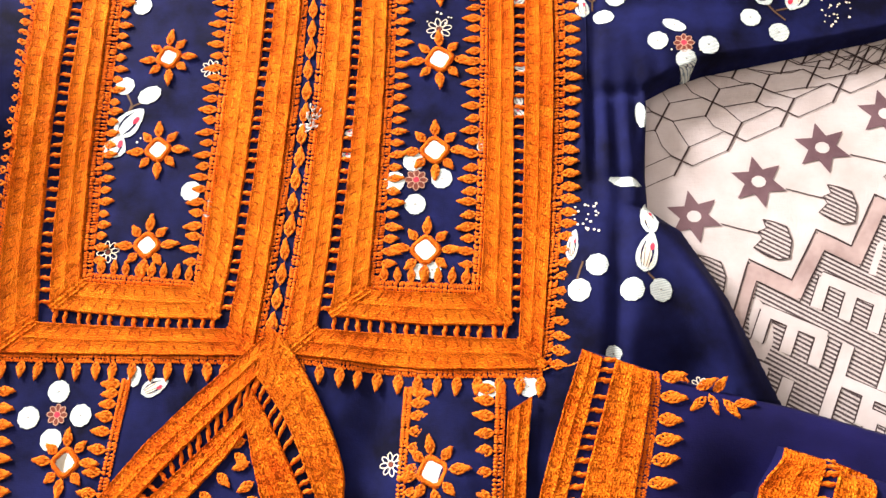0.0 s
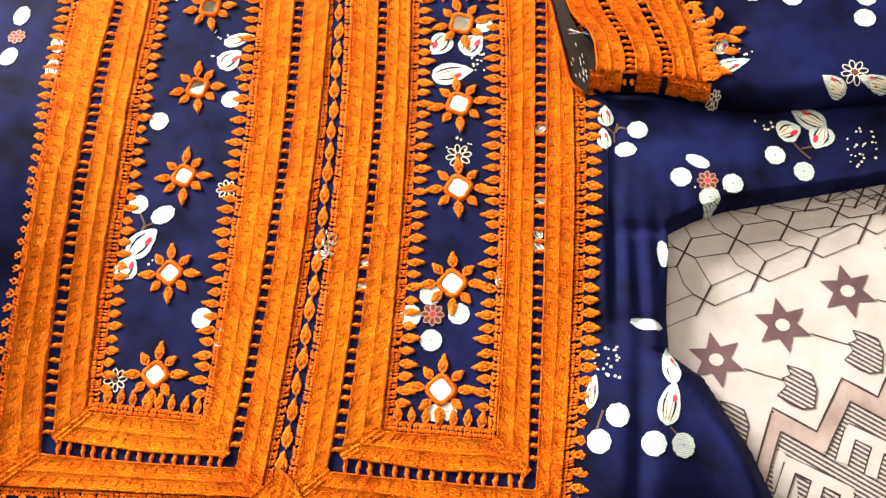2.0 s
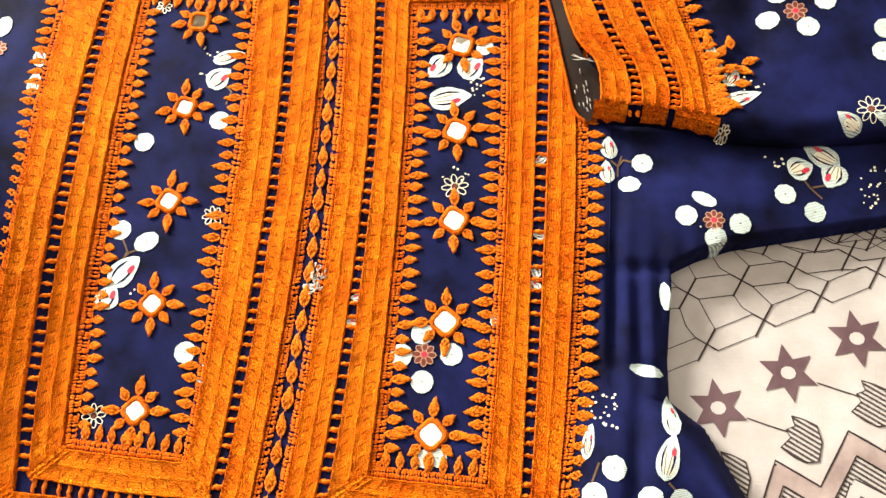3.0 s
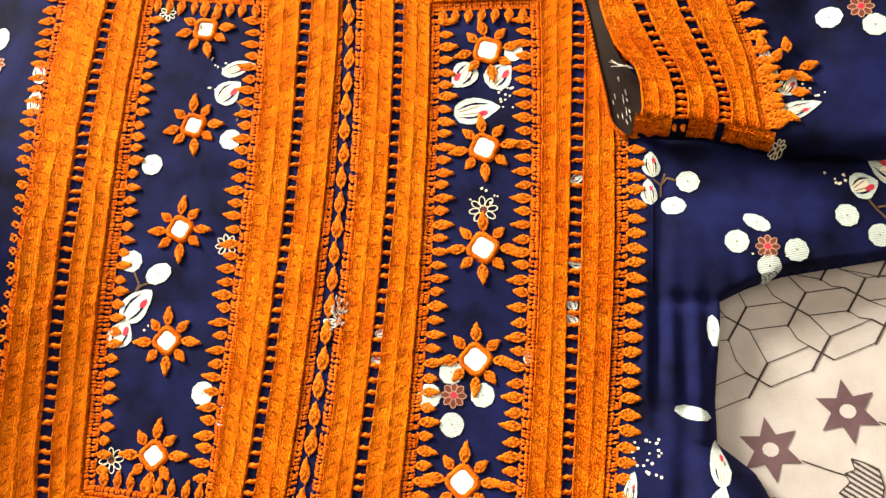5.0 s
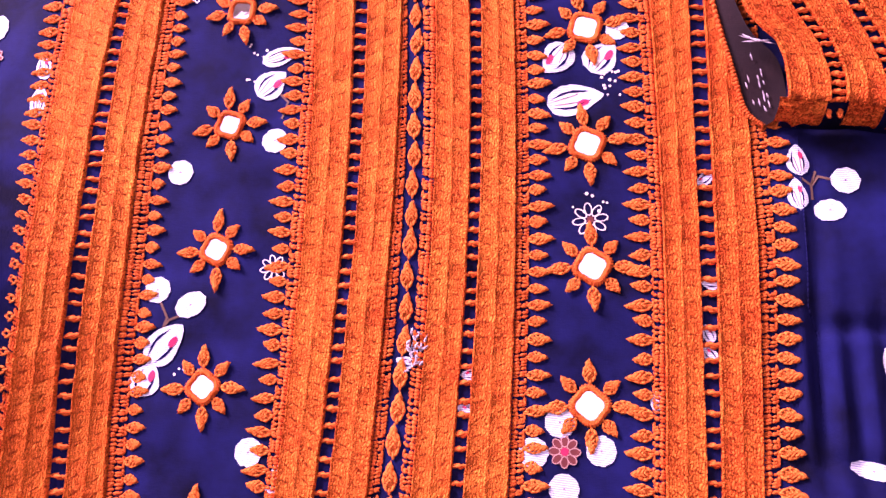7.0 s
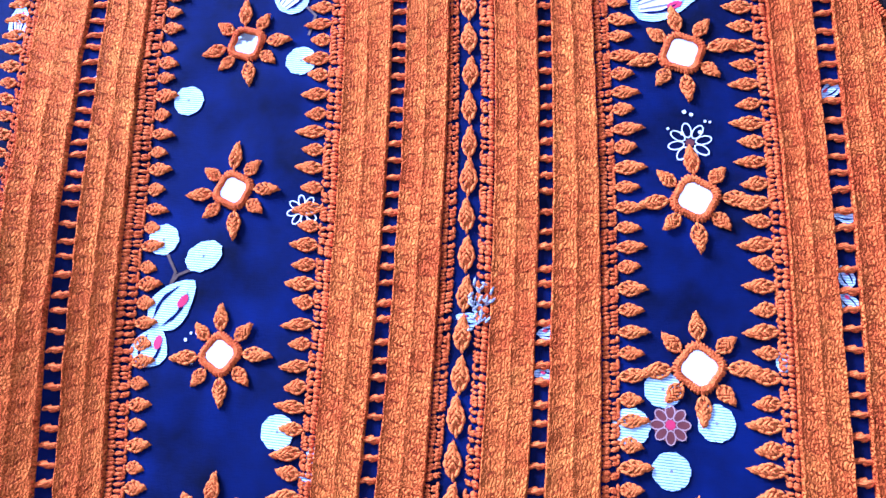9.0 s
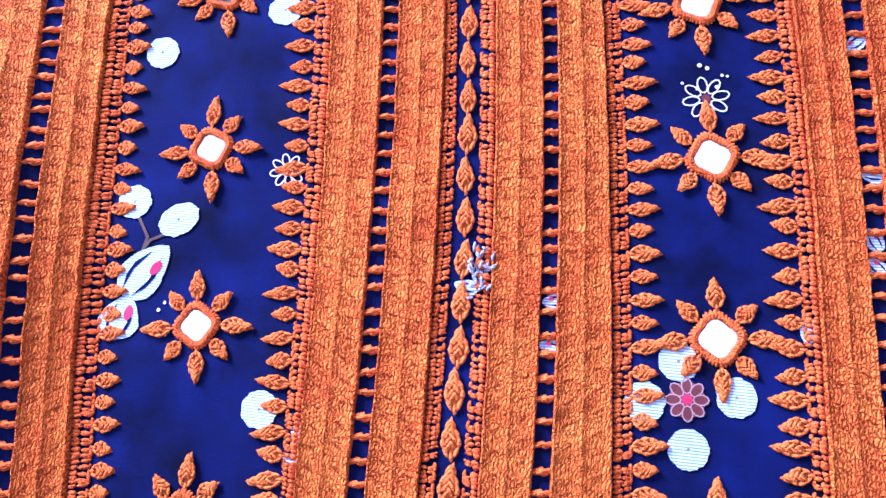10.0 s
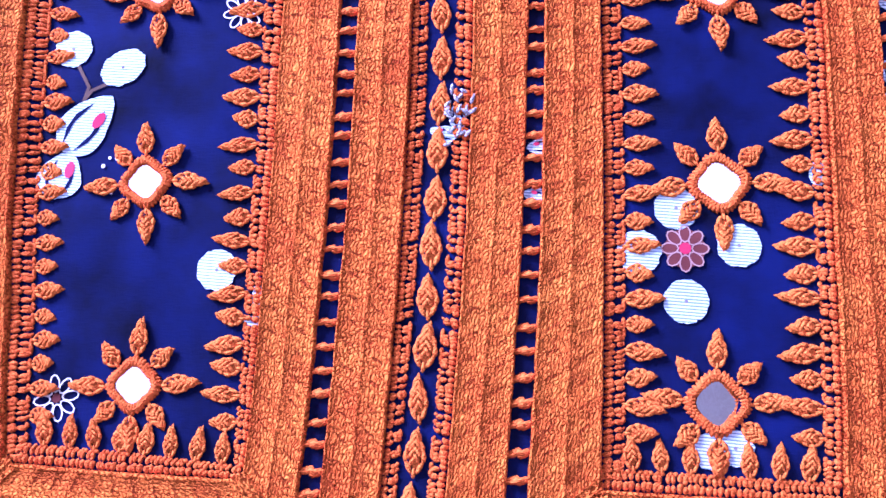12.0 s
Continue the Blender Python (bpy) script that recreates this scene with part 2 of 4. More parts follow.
def base(x, y):
    """Height of the dress's cloth as it lies, slightly rumpled, over the bed."""
    z = 15 * gauss(x, y, 182, -78, 32, 42) + 7 * gauss(x, y, 205, 62, 50, 30)
    z += 1.3 * noise.noise(Vector((x / 55, y / 75, 3.1))) + 0.4 * noise.noise(Vector((x / 14, y / 18, 7.7)))
    z += 7 * gauss(x, y, 98, -180, 22, 34) - 7 * gauss(x, y, 56, -150, 14, 34)
    z += 0.9 * noise.noise(Vector((x / 24, y / 21, 11.3)))
    z += heap(x, y)
    return z


def blob(V, F, p, q, w, h, sides=6):
    """One stitch: a plump strand from p to q."""
    p, q = Vector(p), Vector(q)
    d = q - p
    side = Vector((-d.y, d.x, 0))
    side = side.normalized() if side.length > 1e-6 else Vector((1, 0, 0))
    up = Vector((0, 0, 1))
    k = len(V)
    V.append(tuple(p))
    for t, r in ((0.18, 0.68), (0.5, 1.0), (0.82, 0.68)):
        c = p + d * t
        for i in range(sides):
            a = 2 * math.pi * i / sides
            V.append(tuple(c + side * (math.cos(a) * w / 2 * r) + up * (math.sin(a) * h / 2 * r)))
    V.append(tuple(q))
    end = len(V) - 1
    for i in range(sides):
        j = (i + 1) % sides
        F.append((k, k + 1 + j, k + 1 + i))
        for r in range(2):
            a = k + 1 + r * sides
            F.append((a + i, a + j, a + sides + j, a + sides + i))
        F.append((k + 1 + 2 * sides + i, k + 1 + 2 * sides + j, end))


# x of the long embroidery lines at y = -80, 40 and 160
LINES = {
    "A0": (-173.5, -182, -186), "A1l": (-165, -176, -177.5), "A1r": (-138, -152.0, -152), "A2l": (-129.5, -142.2, -144), "A2r": (-111, -121.5, -124),
    "Ain": (-105, -113.4, -116.9), "Bin": (-47.5, -47.4, -50.3), "B1l": (-44.6, -42.0, -45.6), "B1r": (-29.2, -24.7, -27.3), "B2l": (-23.7, -19.6, -21.6),
    "B2r": (-7.8, -3.5, -5.3), "chl": (-3.3, 1.3, -2.5), "chr": (4.2, 8.8, 4.7), "C1l": (9.1, 13.8, 10.5), "C1r": (24.5, 29.4, 26.3), "C2l": (29.9, 34.0, 31.2),
    "C2r": (48.5, 50.0, 46.2), "Cin": (54.1, 55.2, 51.2), "Din": (103.1, 104.8, 100.8), "D1l": (107.3, 109.4, 105.7), "D1r": (124.3, 123.8, 122.0),
    "D2l": (128.5, 129.7, 128.3), "D2r": (142.0, 146.0, 143.0), "D3": (147.0, 152.0, 150.0),
}


def X(name, y, off=0.0):
    a, b, c = LINES[name]
    u = (y + 80) / 120
    return settle(a * (u - 1) * (u - 2) / 2 - b * u * (u - 2) + c * u * (u - 1) / 2, y) + off


def level(table):
    return lambda x: steps(x, table)


# y of the frames' cross lines: leaf root, inner band, ladder, outer band
BOT = {
    "L": [level([(-115, -73), (-78, -75), (-40, -78)]), level([(-120, -78), (-77, -80), (-36, -81)]), level([(-130, -94), (-74, -98), (-30, -98)]),
          level([(-140, -101), (-73, -103), (-15, -103)]), level([(-155, -119), (-71, -118), (-10, -117)])],
    "R": [level([(45, -75), (106, -77)]), level([(40, -80), (106, -82)]), level([(28, -95), (79, -99), (125, -98)]), level([(20, -102), (79, -104), (128, -105)]),
          level([(12, -116), (80, -122), (145, -120)])],
}
TOP = {
    "L": [level([(-112, 195), (-51, 191)]), level([(-110, 202), (-47, 196)]), level([(-125, 216), (-35, 211)]), level([(-130, 221), (-28, 217)]), level([(-150, 236), (-10, 232)])],
    "R": [level([(50, 188), (100, 190)]), level([(45, 192), (103, 195)]), level([(35, 206), (115, 210)]), level([(28, 211), (122, 215)]), level([(12, 226), (140, 230)])],
}


def band(name, ea, eb, parent, n, h=1.9, surface=base, lift=0.0, mat=None, label="orange chain-stitched band with a raised centre seam"):
    """Two ribbons of dense stitching side by side between two edge curves, with a raised seam between them."""
    prof = [(0.0, 0.0), (0.008, 0.8), (0.022, 1.2), (0.045, 1.18), (0.065, 1.0), (0.25, 1.06), (0.455, 0.90), (0.475, 1.08), (0.495, 1.25), (0.52, 1.13), (0.55, 0.97), (0.75, 1.0), (0.935, 1.02), (0.955, 1.17), (0.978, 1.18), (0.992, 0.8), (1.0, 0.0)]
    V, F, UV, SH = [], [], [], []
    k = len(prof)
    seed = rng.random() * 90
    run, last = 0.0, None
    for i in range(n + 1):
        s = i / n
        a, b = ea(s), eb(s)
        ja = 0.35 * noise.noise(Vector((seed, s * n / 5, 0)))
        jb = 0.35 * noise.noise(Vector((seed + 9, s * n / 5, 0)))
        jm = 0.02 * noise.noise(Vector((seed + 4, s * n / 9, 0)))
        d = (b - a).normalized()
        a, b = a + d * ja, b + d * jb
        mid_pt, wide = (a + b) / 2, (b - a).length
        run += (mid_pt - last).length if last else 0.0
        last = mid_pt
        pucker = noise.noise(Vector((seed + 20, run / 3.2, 0)))
        for v, z in prof:
            w = v + (jm if 0.4 < v < 0.6 else 0)
            p = a.lerp(b, w)
            zz = h * z * (1 + 0.12 * noise.noise(Vector((p.x / 4, p.y / 4, seed))) + 0.16 * noise.noise(Vector((p.x / 14, p.y / 6, seed + 3))) + 0.22 * pucker)
            UV.append((run, w * wide))
            SH.append((s, v))
            V.append((p.x, p.y, surface(p.x, p.y) + lift + zz))
    for i in range(n):
        for j in range(k - 1):
            q = i * k + j
            F.append((q, q + 1, q + k + 1, q + k))
    me = mesh_of(name, V, F)
    for layer, values in (("length_mm", UV), ("share", SH)):
        me.uv_layers.new(name=layer).data.foreach_set("uv", [c for lp in me.loops for c in values[lp.vertex_index]])
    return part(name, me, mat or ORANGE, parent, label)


def vertical(l, r, side, i0, i1, parent, mitre):
    """A standing band between two lines, its ends mitred into the frame's cross bands."""
    lo, hi = BOT[side], TOP[side]
    ja, jb = (i1, i0) if mitre < 0 else (i0, i1)

    def edge(nm, j):
        y0, y1 = lo[j](X(nm, -95)), hi[j](X(nm, 205))
        return lambda s: Vector((X(nm, lerp(y0, y1, s)), lerp(y0, y1, s)))

    return band("embroidered_band", edge(l, ja), edge(r, jb), parent, 200)


def across(side, table, l_in, l_out, r_in, r_out, j_in, j_out, parent):
    """A lying band at a frame's end."""
    fi, fo = table[side][j_in], table[side][j_out]
    up = table is TOP

    def edge(f, l, r):
        y = 205 if up else -95
        x0, x1 = X(l, y), X(r, y)
        return lambda s: Vector((lerp(x0, x1, s), f(lerp(x0, x1, s))))

    return band("embroidered_band", edge(fi, l_in, r_in), edge(fo, l_out, r_out), parent, 70, lift=0.15)


LEAVES = []


def leaf_mesh(variant):
    """A plaited leaf stitch, 10 mm long with its stem, pointing along y: outer loops round a plait of slanting strands."""
    r = random.Random(variant)
    V, F = [], []
    blob(V, F, (0, 0.2, 0.2), (0, 8.0, 0.3), 3.0, 1.2, 8)
    for sgn in (-1, 1):
        side = [(0.5, -0.3), (1.75 + r.uniform(-0.15, 0.2), 2.2), (1.7 + r.uniform(-0.2, 0.2), 4.4), (0.95, 6.6), (0.2, 9.0 + r.uniform(-0.4, 0.5))]
        for (ax, ay), (bx, by) in zip(side, side[1:]):
            blob(V, F, (sgn * ax, ay - 0.35, 0.75), (sgn * bx, by + 0.35, 0.8), 1.15, 1.25)
        for i in range(4):
            y = 0.7 + 1.65 * i + 0.35 * r.random() + (0.5 if sgn > 0 else 0)
            w = 1.35 * math.sin(math.pi * (0.30 + 0.16 * i)) + 0.1
            blob(V, F, (sgn * w, y, 0.9), (-sgn * 0.25, y + 2.6 + 0.4 * r.random(), 1.5), 0.95, 1.05)
    blob(V, F, (0.1, 6.6, 1.0), (0.5 * r.uniform(-1, 1), 10.2, 0.35), 0.95, 0.9)
    blob(V, F, (0.2 * r.uniform(-1, 1), -1.8, 0.35), (0, 1.0, 0.8), 1.0, 0.9)
    return mesh_of("leaf_stitch", V, F)


def put_leaf(parent, x, y, angle, length, width, surface=base, name="leaf_stitch", lift=0.0):
    """angle: degrees from +y, counter-clockwise."""
    ob = new(name, LEAVES[rng.randrange(len(LEAVES))])
    ob.parent = parent
    ob.matrix_basis = pose(x * MM, y * MM, (surface(x, y) + lift) * MM, 0, 0, angle) @ Matrix.Diagonal((width / 4.3, length / 10.4, min(1.0, length / 9), 1))
    return ob


for k in range(4):
    me = leaf_mesh(k + 3)
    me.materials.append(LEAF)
    me.polygons.foreach_set("use_smooth", [True] * len(me.polygons))
    LEAVES.append(me)


def teeth(parent, fa, fb, n, surface=base, lift=0.0, w=1.85):
    """A dense edging of buttonhole stitches between two curves, over a dark cord."""
    V, F = [], []
    n = int(n * 1.6)
    for i in range(n):
        s = (i + 0.5 + rng.uniform(-0.2, 0.2)) / n
        a, b = fa(s), fb(min(1, s + rng.uniform(-0.004, 0.006)))
        za, zb = surface(a.x, a.y) + lift, surface(b.x, b.y) + lift
        m = a.lerp(b, rng.uniform(0.4, 0.6))
        zm = (za + zb) / 2
        blob(V, F, (a.x, a.y, za + 0.5), (m.x, m.y, zm + 1.0), w * rng.uniform(0.8, 1.15), 1.1, 5)
        blob(V, F, (m.x, m.y, zm + 0.9), (b.x, b.y, zb + 0.35), w * rng.uniform(0.7, 1.0), 1.0, 5)
        c = fb(min(1, s + 1.1 / n)).lerp(fa(s), 0.08)
        blob(V, F, (b.x, b.y, zb + 0.4), (c.x, c.y, zb + 0.5), w * 0.75, 1.0, 5)
        if rng.random() < 0.7:
            e = fa(min(1, s + 0.8 / n)).lerp(fb(s), 0.25)
            blob(V, F, (m.x, m.y, zm + 0.8), (e.x, e.y, zm + 0.7), w * 0.7, 1.0, 5)
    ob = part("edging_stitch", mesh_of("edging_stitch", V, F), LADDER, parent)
    return tagged(ob, kind="stuff")


def rung_mesh(variant):
    r = random.Random(variant + 40)
    V, F = [], []
    blob(V, F, (-0.75, 0.3, 0.3), (0.12, 0, 1.0), 2.1, 1.5)
    blob(V, F, (-0.1, 0, 1.0), (0.75, -0.2, 0.3), 2.1, 1.5)
    blob(V, F, (-0.35, 0.5 * r.uniform(-1, 1), 0.8), (0.35, 0.4 * r.uniform(-1, 1), 0.9), 1.7, 1.9)
    return mesh_of("rung_stitch", V, F)


RUNGS = []
for k in range(3):
    me = rung_mesh(k)
    me.materials.append(LADDER)
    me.polygons.foreach_set("use_smooth", [True] * len(me.polygons))
    RUNGS.append(me)


def ladder(parent, fa, fb, n, surface=base, lift=0.0):
    """Rungs of thread across a gap through which the navy cloth shows."""
    for i in range(n):
        s = (i + 0.5 + rng.uniform(-0.12, 0.12)) / n
        a, b = fa(s), fb(s)
        m, d = (a + b) / 2, b - a
        ob = new("rung_stitch", RUNGS[rng.randrange(3)])
        ob.parent = parent
        ob.matrix_basis = pose(m.x * MM, m.y * MM, (surface(m.x, m.y) + lift) * MM, 0, 0, math.degrees(math.atan2(d.y, d.x)) + rng.uniform(-8, 8)) @ Matrix.Diagonal((d.length / 1.3, rng.uniform(1.1, 1.5), 1.25, 1))


def line(nm, y0, y1, off=0.0):
    return lambda s: Vector((X(nm, lerp(y0, y1, s), off), lerp(y0, y1, s)))


def grid(name, f, nu, nv, mat, parent, label=""):
    V = [f(i / nu, j / nv) for j in range(nv + 1) for i in range(nu + 1)]
    F = [(j * (nu + 1) + i, j * (nu + 1) + i + 1, (j + 1) * (nu + 1) + i + 1, (j + 1) * (nu + 1) + i) for j in range(nv) for i in range(nu)]
    ob = part(name, mesh_of(name, V, F), mat, parent, label)
    return ob


def thick(ob, mm):
    m = ob.modifiers.new("thickness", "SOLIDIFY")
    m.thickness, m.offset = mm * MM, -1
    return ob


# ---- room and bed ----
def box(name, x0, y0, z0, x1, y1, z1, mat, parent=None):
    v = [(x, y, z) for z in (z0, z1) for y in (y0, y1) for x in (x0, x1)]
    f = [(0, 2, 3, 1), (4, 5, 7, 6), (0, 1, 5, 4), (2, 6, 7, 3), (0, 4, 6, 2), (1, 3, 7, 5)]
    me = bpy.data.meshes.new(name)
    me.from_pydata(v, [], f)
    me.materials.append(mat)
    ob = new(name, me)
    ob.parent = parent
    return ob


def structure(ob, label):
    return tagged(ob, label, kind="structure")


structure(box("floor", -1.5, -2.4, -0.62, 2.0, 2.4, -0.5, FLOORM), "plain beige floor under the bed")
structure(box("ceiling", -1.5, -2.4, 2.1, 2.0, 2.4, 2.2, PLASTER), "beige plastered ceiling of the room")
structure(box("wall_east", 2.0, -2.4, -0.5, 2.1, 2.4, 2.1, PLASTER), "plain beige plastered wall")
structure(box("wall_north", -1.5, 2.4, -0.5, 2.0, 2.5, 2.1, PLASTER), "plain beige plastered wall")
structure(box("wall_south", -1.5, -2.5, -0.5, 2.0, -2.4, 2.1, PLASTER), "plain beige plastered wall")
structure(box("wall_west", -1.6, -2.4, -0.5, -1.5, 2.4, 0.4, PLASTER), "plain beige plastered wall with a window opening")
structure(box("wall_west_upper", -1.6, -2.4, 1.4, -1.5, 2.4, 2.1, PLASTER), "plain beige wall above the window")
structure(box("wall_west_side", -1.6, -2.4, 0.4, -1.5, 0.75, 1.4, PLASTER), "plain beige wall beside the window")
structure(box("wall_west_end", -1.6, 1.85, 0.4, -1.5, 2.4, 1.4, PLASTER), "plain beige wall beside the window")

bed = tagged(new("bed"), "low bed with a cream mattress", "bed")
mattress = box("mattress", -0.95, -1.0, -0.3, 0.95, 1.0, -0.0185, PALE, bed)
mattress.modifiers.new("soft", "BEVEL").width = 0.02
box("bed_base", -0.93, -0.98, -0.5, 0.93, 0.98, -0.3, FLOORM, bed)

# ---- bedspread with woven pattern ----
SHEET = -14.5


def sheet_z(x, y):
    return SHEET + 0.8 * noise.noise(Vector((x / 60, y / 60, 1.3)))


bedspread = grid("bedspread", lambda u, v: (lerp(-945, 945, u), lerp(-995, 995, v), sheet_z(lerp(-945, 945, u), lerp(-995, 995, v))), 180, 180, CREAM, None)
tagged(bedspread, "cream cotton bedspread woven with plum stars and hatched frets", "bedspread")
thick(bedspread, 1.5)


def flat(name, rings, mats, parent, surface, lift, label=""):
    """Thin woven or printed shapes lying on a cloth; rings: (outline, slot, extra lift)."""
    V, F, S = [], [], []
    for pts, slot, up in rings:
        k, n = len(V), len(pts)
        cx, cy = sum(p[0] for p in pts) / n, sum(p[1] for p in pts) / n
        levels = (1.0, 0.75, 0.5, 0.25) if n >= 16 else (1.0,)
        for lv in levels:
            for x, y in pts:
                px, py = lerp(cx, x, lv), lerp(cy, y, lv)
                V.append((px, py, surface(px, py) + lift + up))
        V.append((cx, cy, surface(cx, cy) + lift + up))
        for r in range(len(levels) - 1):
            for i in range(n):
                j = (i + 1) % n
                F.append((k + r * n + i, k + r * n + j, k + (r + 1) * n + j, k + (r + 1) * n + i))
                S.append(slot)
        r = k + (len(levels) - 1) * n
        for i in range(n):
            F.append((r + i, r + (i + 1) % n, k + len(levels) * n))
            S.append(slot)
    return part(name, mesh_of(name, V, F, S), mats, parent, label, False)


def strip_shape(pts, w):
    """Quads of a thin line through plan points."""
    out = []
    for (ax, ay), (bx, by) in zip(pts, pts[1:]):
        d = Vector((bx - ax, by - ay))
        n = Vector((-d.y, d.x)).normalized() * w / 2
        e = d.normalized() * w / 3
        out.append([(ax - e.x - n.x, ay - e.y - n.y), (bx + e.x - n.x, by + e.y - n.y), (bx + e.x + n.x, by + e.y + n.y), (ax - e.x + n.x, ay - e.y + n.y)])
    return out


def ribbon(pts, w):
    """One joined ribbon through plan points: its two sides."""
    V2 = [Vector(p) for p in pts]
    left, right = [], []
    for i, p in enumerate(V2):
        d = (V2[min(i + 1, len(V2) - 1)] - V2[max(i - 1, 0)]).normalized()
        n = Vector((-d.y, d.x)) * w / 2
        left.append(p + n)
        right.append(p - n)
    return left, right


def woven_lines(name, chains, w, mat, lift=0.35):
    V, F = [], []
    for ch in chains:
        fine = [ch[0]]
        for a, b in zip(ch, ch[1:]):
            m = max(1, int(math.hypot(b[0] - a[0], b[1] - a[1]) / 8))
            fine += [(lerp(a[0], b[0], q / m) + (rng.uniform(-0.2, 0.2) if q < m else 0), lerp(a[1], b[1], q / m) + (rng.uniform(-0.2, 0.2) if q < m else 0)) for q in range(1, m + 1)]
        lf, rt = ribbon(fine, w)
        k = len(V)
        for p, q in zip(lf, rt):
            V += [(p.x, p.y, sheet_z(p.x, p.y) + lift), (q.x, q.y, sheet_z(q.x, q.y) + lift)]
        F += [(k + 2 * i, k + 2 * i + 1, k + 2 * i + 3, k + 2 * i + 2) for i in range(len(fine) - 1)]
    return part(name, mesh_of(name, V, F), mat, bedspread, "", False)


# honeycomb of thin dark lines with heavier upright bars
HC, CROSS = Vector((4.3, 8.3)), Vector((5.6, -3.0))


def node_at(i, j):
    return Vector((207.5 + 28.2 * i + 9.5 * j + 1.3 * i * j, 26.5 + 8.7 * i - 27.0 * j + 6.0 * i * j))


for i in range(-2, 8):
    for j in range(-2, 2):
        P = node_at(i, j)
        if P.y < -38 + 0.56 * (P.x - 218) + 17 or not 150 < P.x < 420:
            continue
        E, R, D = P + CROSS, node_at(i + 1, j), node_at(i, j + 1)
        woven_lines("woven_bar", [[tuple(P - HC * 1.1), tuple(P + HC * 1.05)]], 1.1, INK, 0.45)
        woven_lines("woven_bar", [[tuple(P - CROSS), tuple(E)]], 0.8, INK, 0.42)
        woven_lines("woven_line", [[tuple(P + HC), tuple(R - CROSS)]], 0.45, INK)
        woven_lines("woven_line", [[tuple(E), tuple(R - HC)]], 0.45, INK)
        if j < 1:
            woven_lines("woven_line", [[tuple(P - HC), tuple((P - HC).lerp(D - CROSS, 0.55) + Vector((-1.2, -1.2))), tuple(D - CROSS)]], 0.45, INK)
            woven_lines("woven_line", [[tuple(E), tuple(D + HC)]], 0.45, INK)


def star(cx, cy, r, turn):
    pts = []
    for k in range(12):
        a = radians(turn + 30 * k)
        rr = r * (1.0 if k % 2 == 0 else 0.50)
        pts.append((cx + rr * math.cos(a), cy + rr * math.sin(a)))
    hole = [(cx + 3.9 * math.cos(a), cy + 3.4 * math.sin(a)) for a in (2 * math.pi * k / 10 for k in range(10))]
    flat("woven_star", [(pts, 0, 0.0), (hole, 1, 0.15)], [PLUM, PALE], bedspread, sheet_z, 0.4)


def tulip_weave(cx, cy, s, turn):
    shape = [(-5, 12), (-3.5, 7), (-8, 5), (-6, 1), (-11, -4), (-5, -8), (1, -10.5), (7, -9.5), (9, 0), (7, 8), (1, 10.5)]
    c, d = math.cos(radians(turn)), math.sin(radians(turn))
    pts = [(cx + s * (x * c - y * d), cy + s * (x * d + y * c)) for x, y in shape]
    flat("woven_tulip", [(pts, 0, 0.0)], [HATCH], bedspread, sheet_z, 0.4)
    woven_lines("woven_outline", [pts + pts[:1]], 0.7, INK, 0.55)


for k in range(-1, 5):
    sx, sy = 222 + 35.4 * k, -33 + 20.2 * k
    star(sx, sy, 15.3, -20)
    woven_lines("woven_line", [[(sx + 14, sy - 4), (sx + 34, sy - 9.5)]], 0.6, INK)
    tulip_weave(sx + 41, sy - 13.5, 1.0, 0)

ZIGZAG = [(236, -95), (249, -57), (270, -68), (285, -40), (302, -49), (317, -20), (334, -29), (350, 0), (367, -9), (383, 20)]
low = [(x + 1.6, y - 6) for x, y in ZIGZAG]
for a, b in zip(ZIGZAG, ZIGZAG[1:]):
    flat("hatched_weave", [([a, b, (b[0] + 12, -230), (a[0] + 12, -230)], 0, 0.0)], [HATCH], bedspread, sheet_z, 0.3)
for q in strip_shape(low, 8.0):
    flat("woven_zigzag", [(q, 0, 0.0)], [TAUPE], bedspread, sheet_z, 0.5 + 0.03 * rng.random())
woven_lines("woven_outline", [ZIGZAG], 1.0, INK, 0.7)
woven_lines("woven_outline", [[(x + 3, y - 12) for x, y in ZIGZAG]], 0.9, INK, 0.7)


def comb(ox, oy, hooked):
    """A pale comb-shaped fret with dark outline; a hooked one has a long first tooth that also rises above its spine."""
    sp, pv = Vector((13.4, -6.0)), Vector((-6.2, -16.0))
    o = Vector((ox, oy))
    if hooked:
        s0 = o + Vector((-5.5, -18))
        chains = [[tuple(o), tuple(o + Vector((-17, -41)))], [tuple(s0), tuple(s0 + sp * 2.1)]] + [[tuple(s0 + sp * k), tuple(s0 + sp * k + pv)] for k in (1, 2)]
    else:
        chains = [[tuple(o - sp * 0.15), tuple(o + sp * 2.15)]] + [[tuple(o + sp * k), tuple(o + sp * k + pv)] for k in range(3)]
    woven_lines("fret_outline", chains, 7.2, INK, 0.5)
    woven_lines("woven_fret", chains, 5.8, PALE, 0.62)


for i in range(-2, 4):
    for j in range(0, 4):
        comb(256 + 31 * i + 8 * j, -85 + 18 * i - 35 * j, j % 2 == 1)

# ---- the dress ----
kameez = tagged(new("kameez"), "navy printed kameez with orange embroidered panels laid flat on bedspread", "dress")
RIGHT = [(-230, 345), (-160, 340), (-151, 303), (-142, 278), (-134, 259), (-80, 236), (-44, 214), (-32, 197), (-12, 196), (36, 198), (44, 212), (51, 230), (61, 276), (72, 327), (78, 345), (260, 350)]


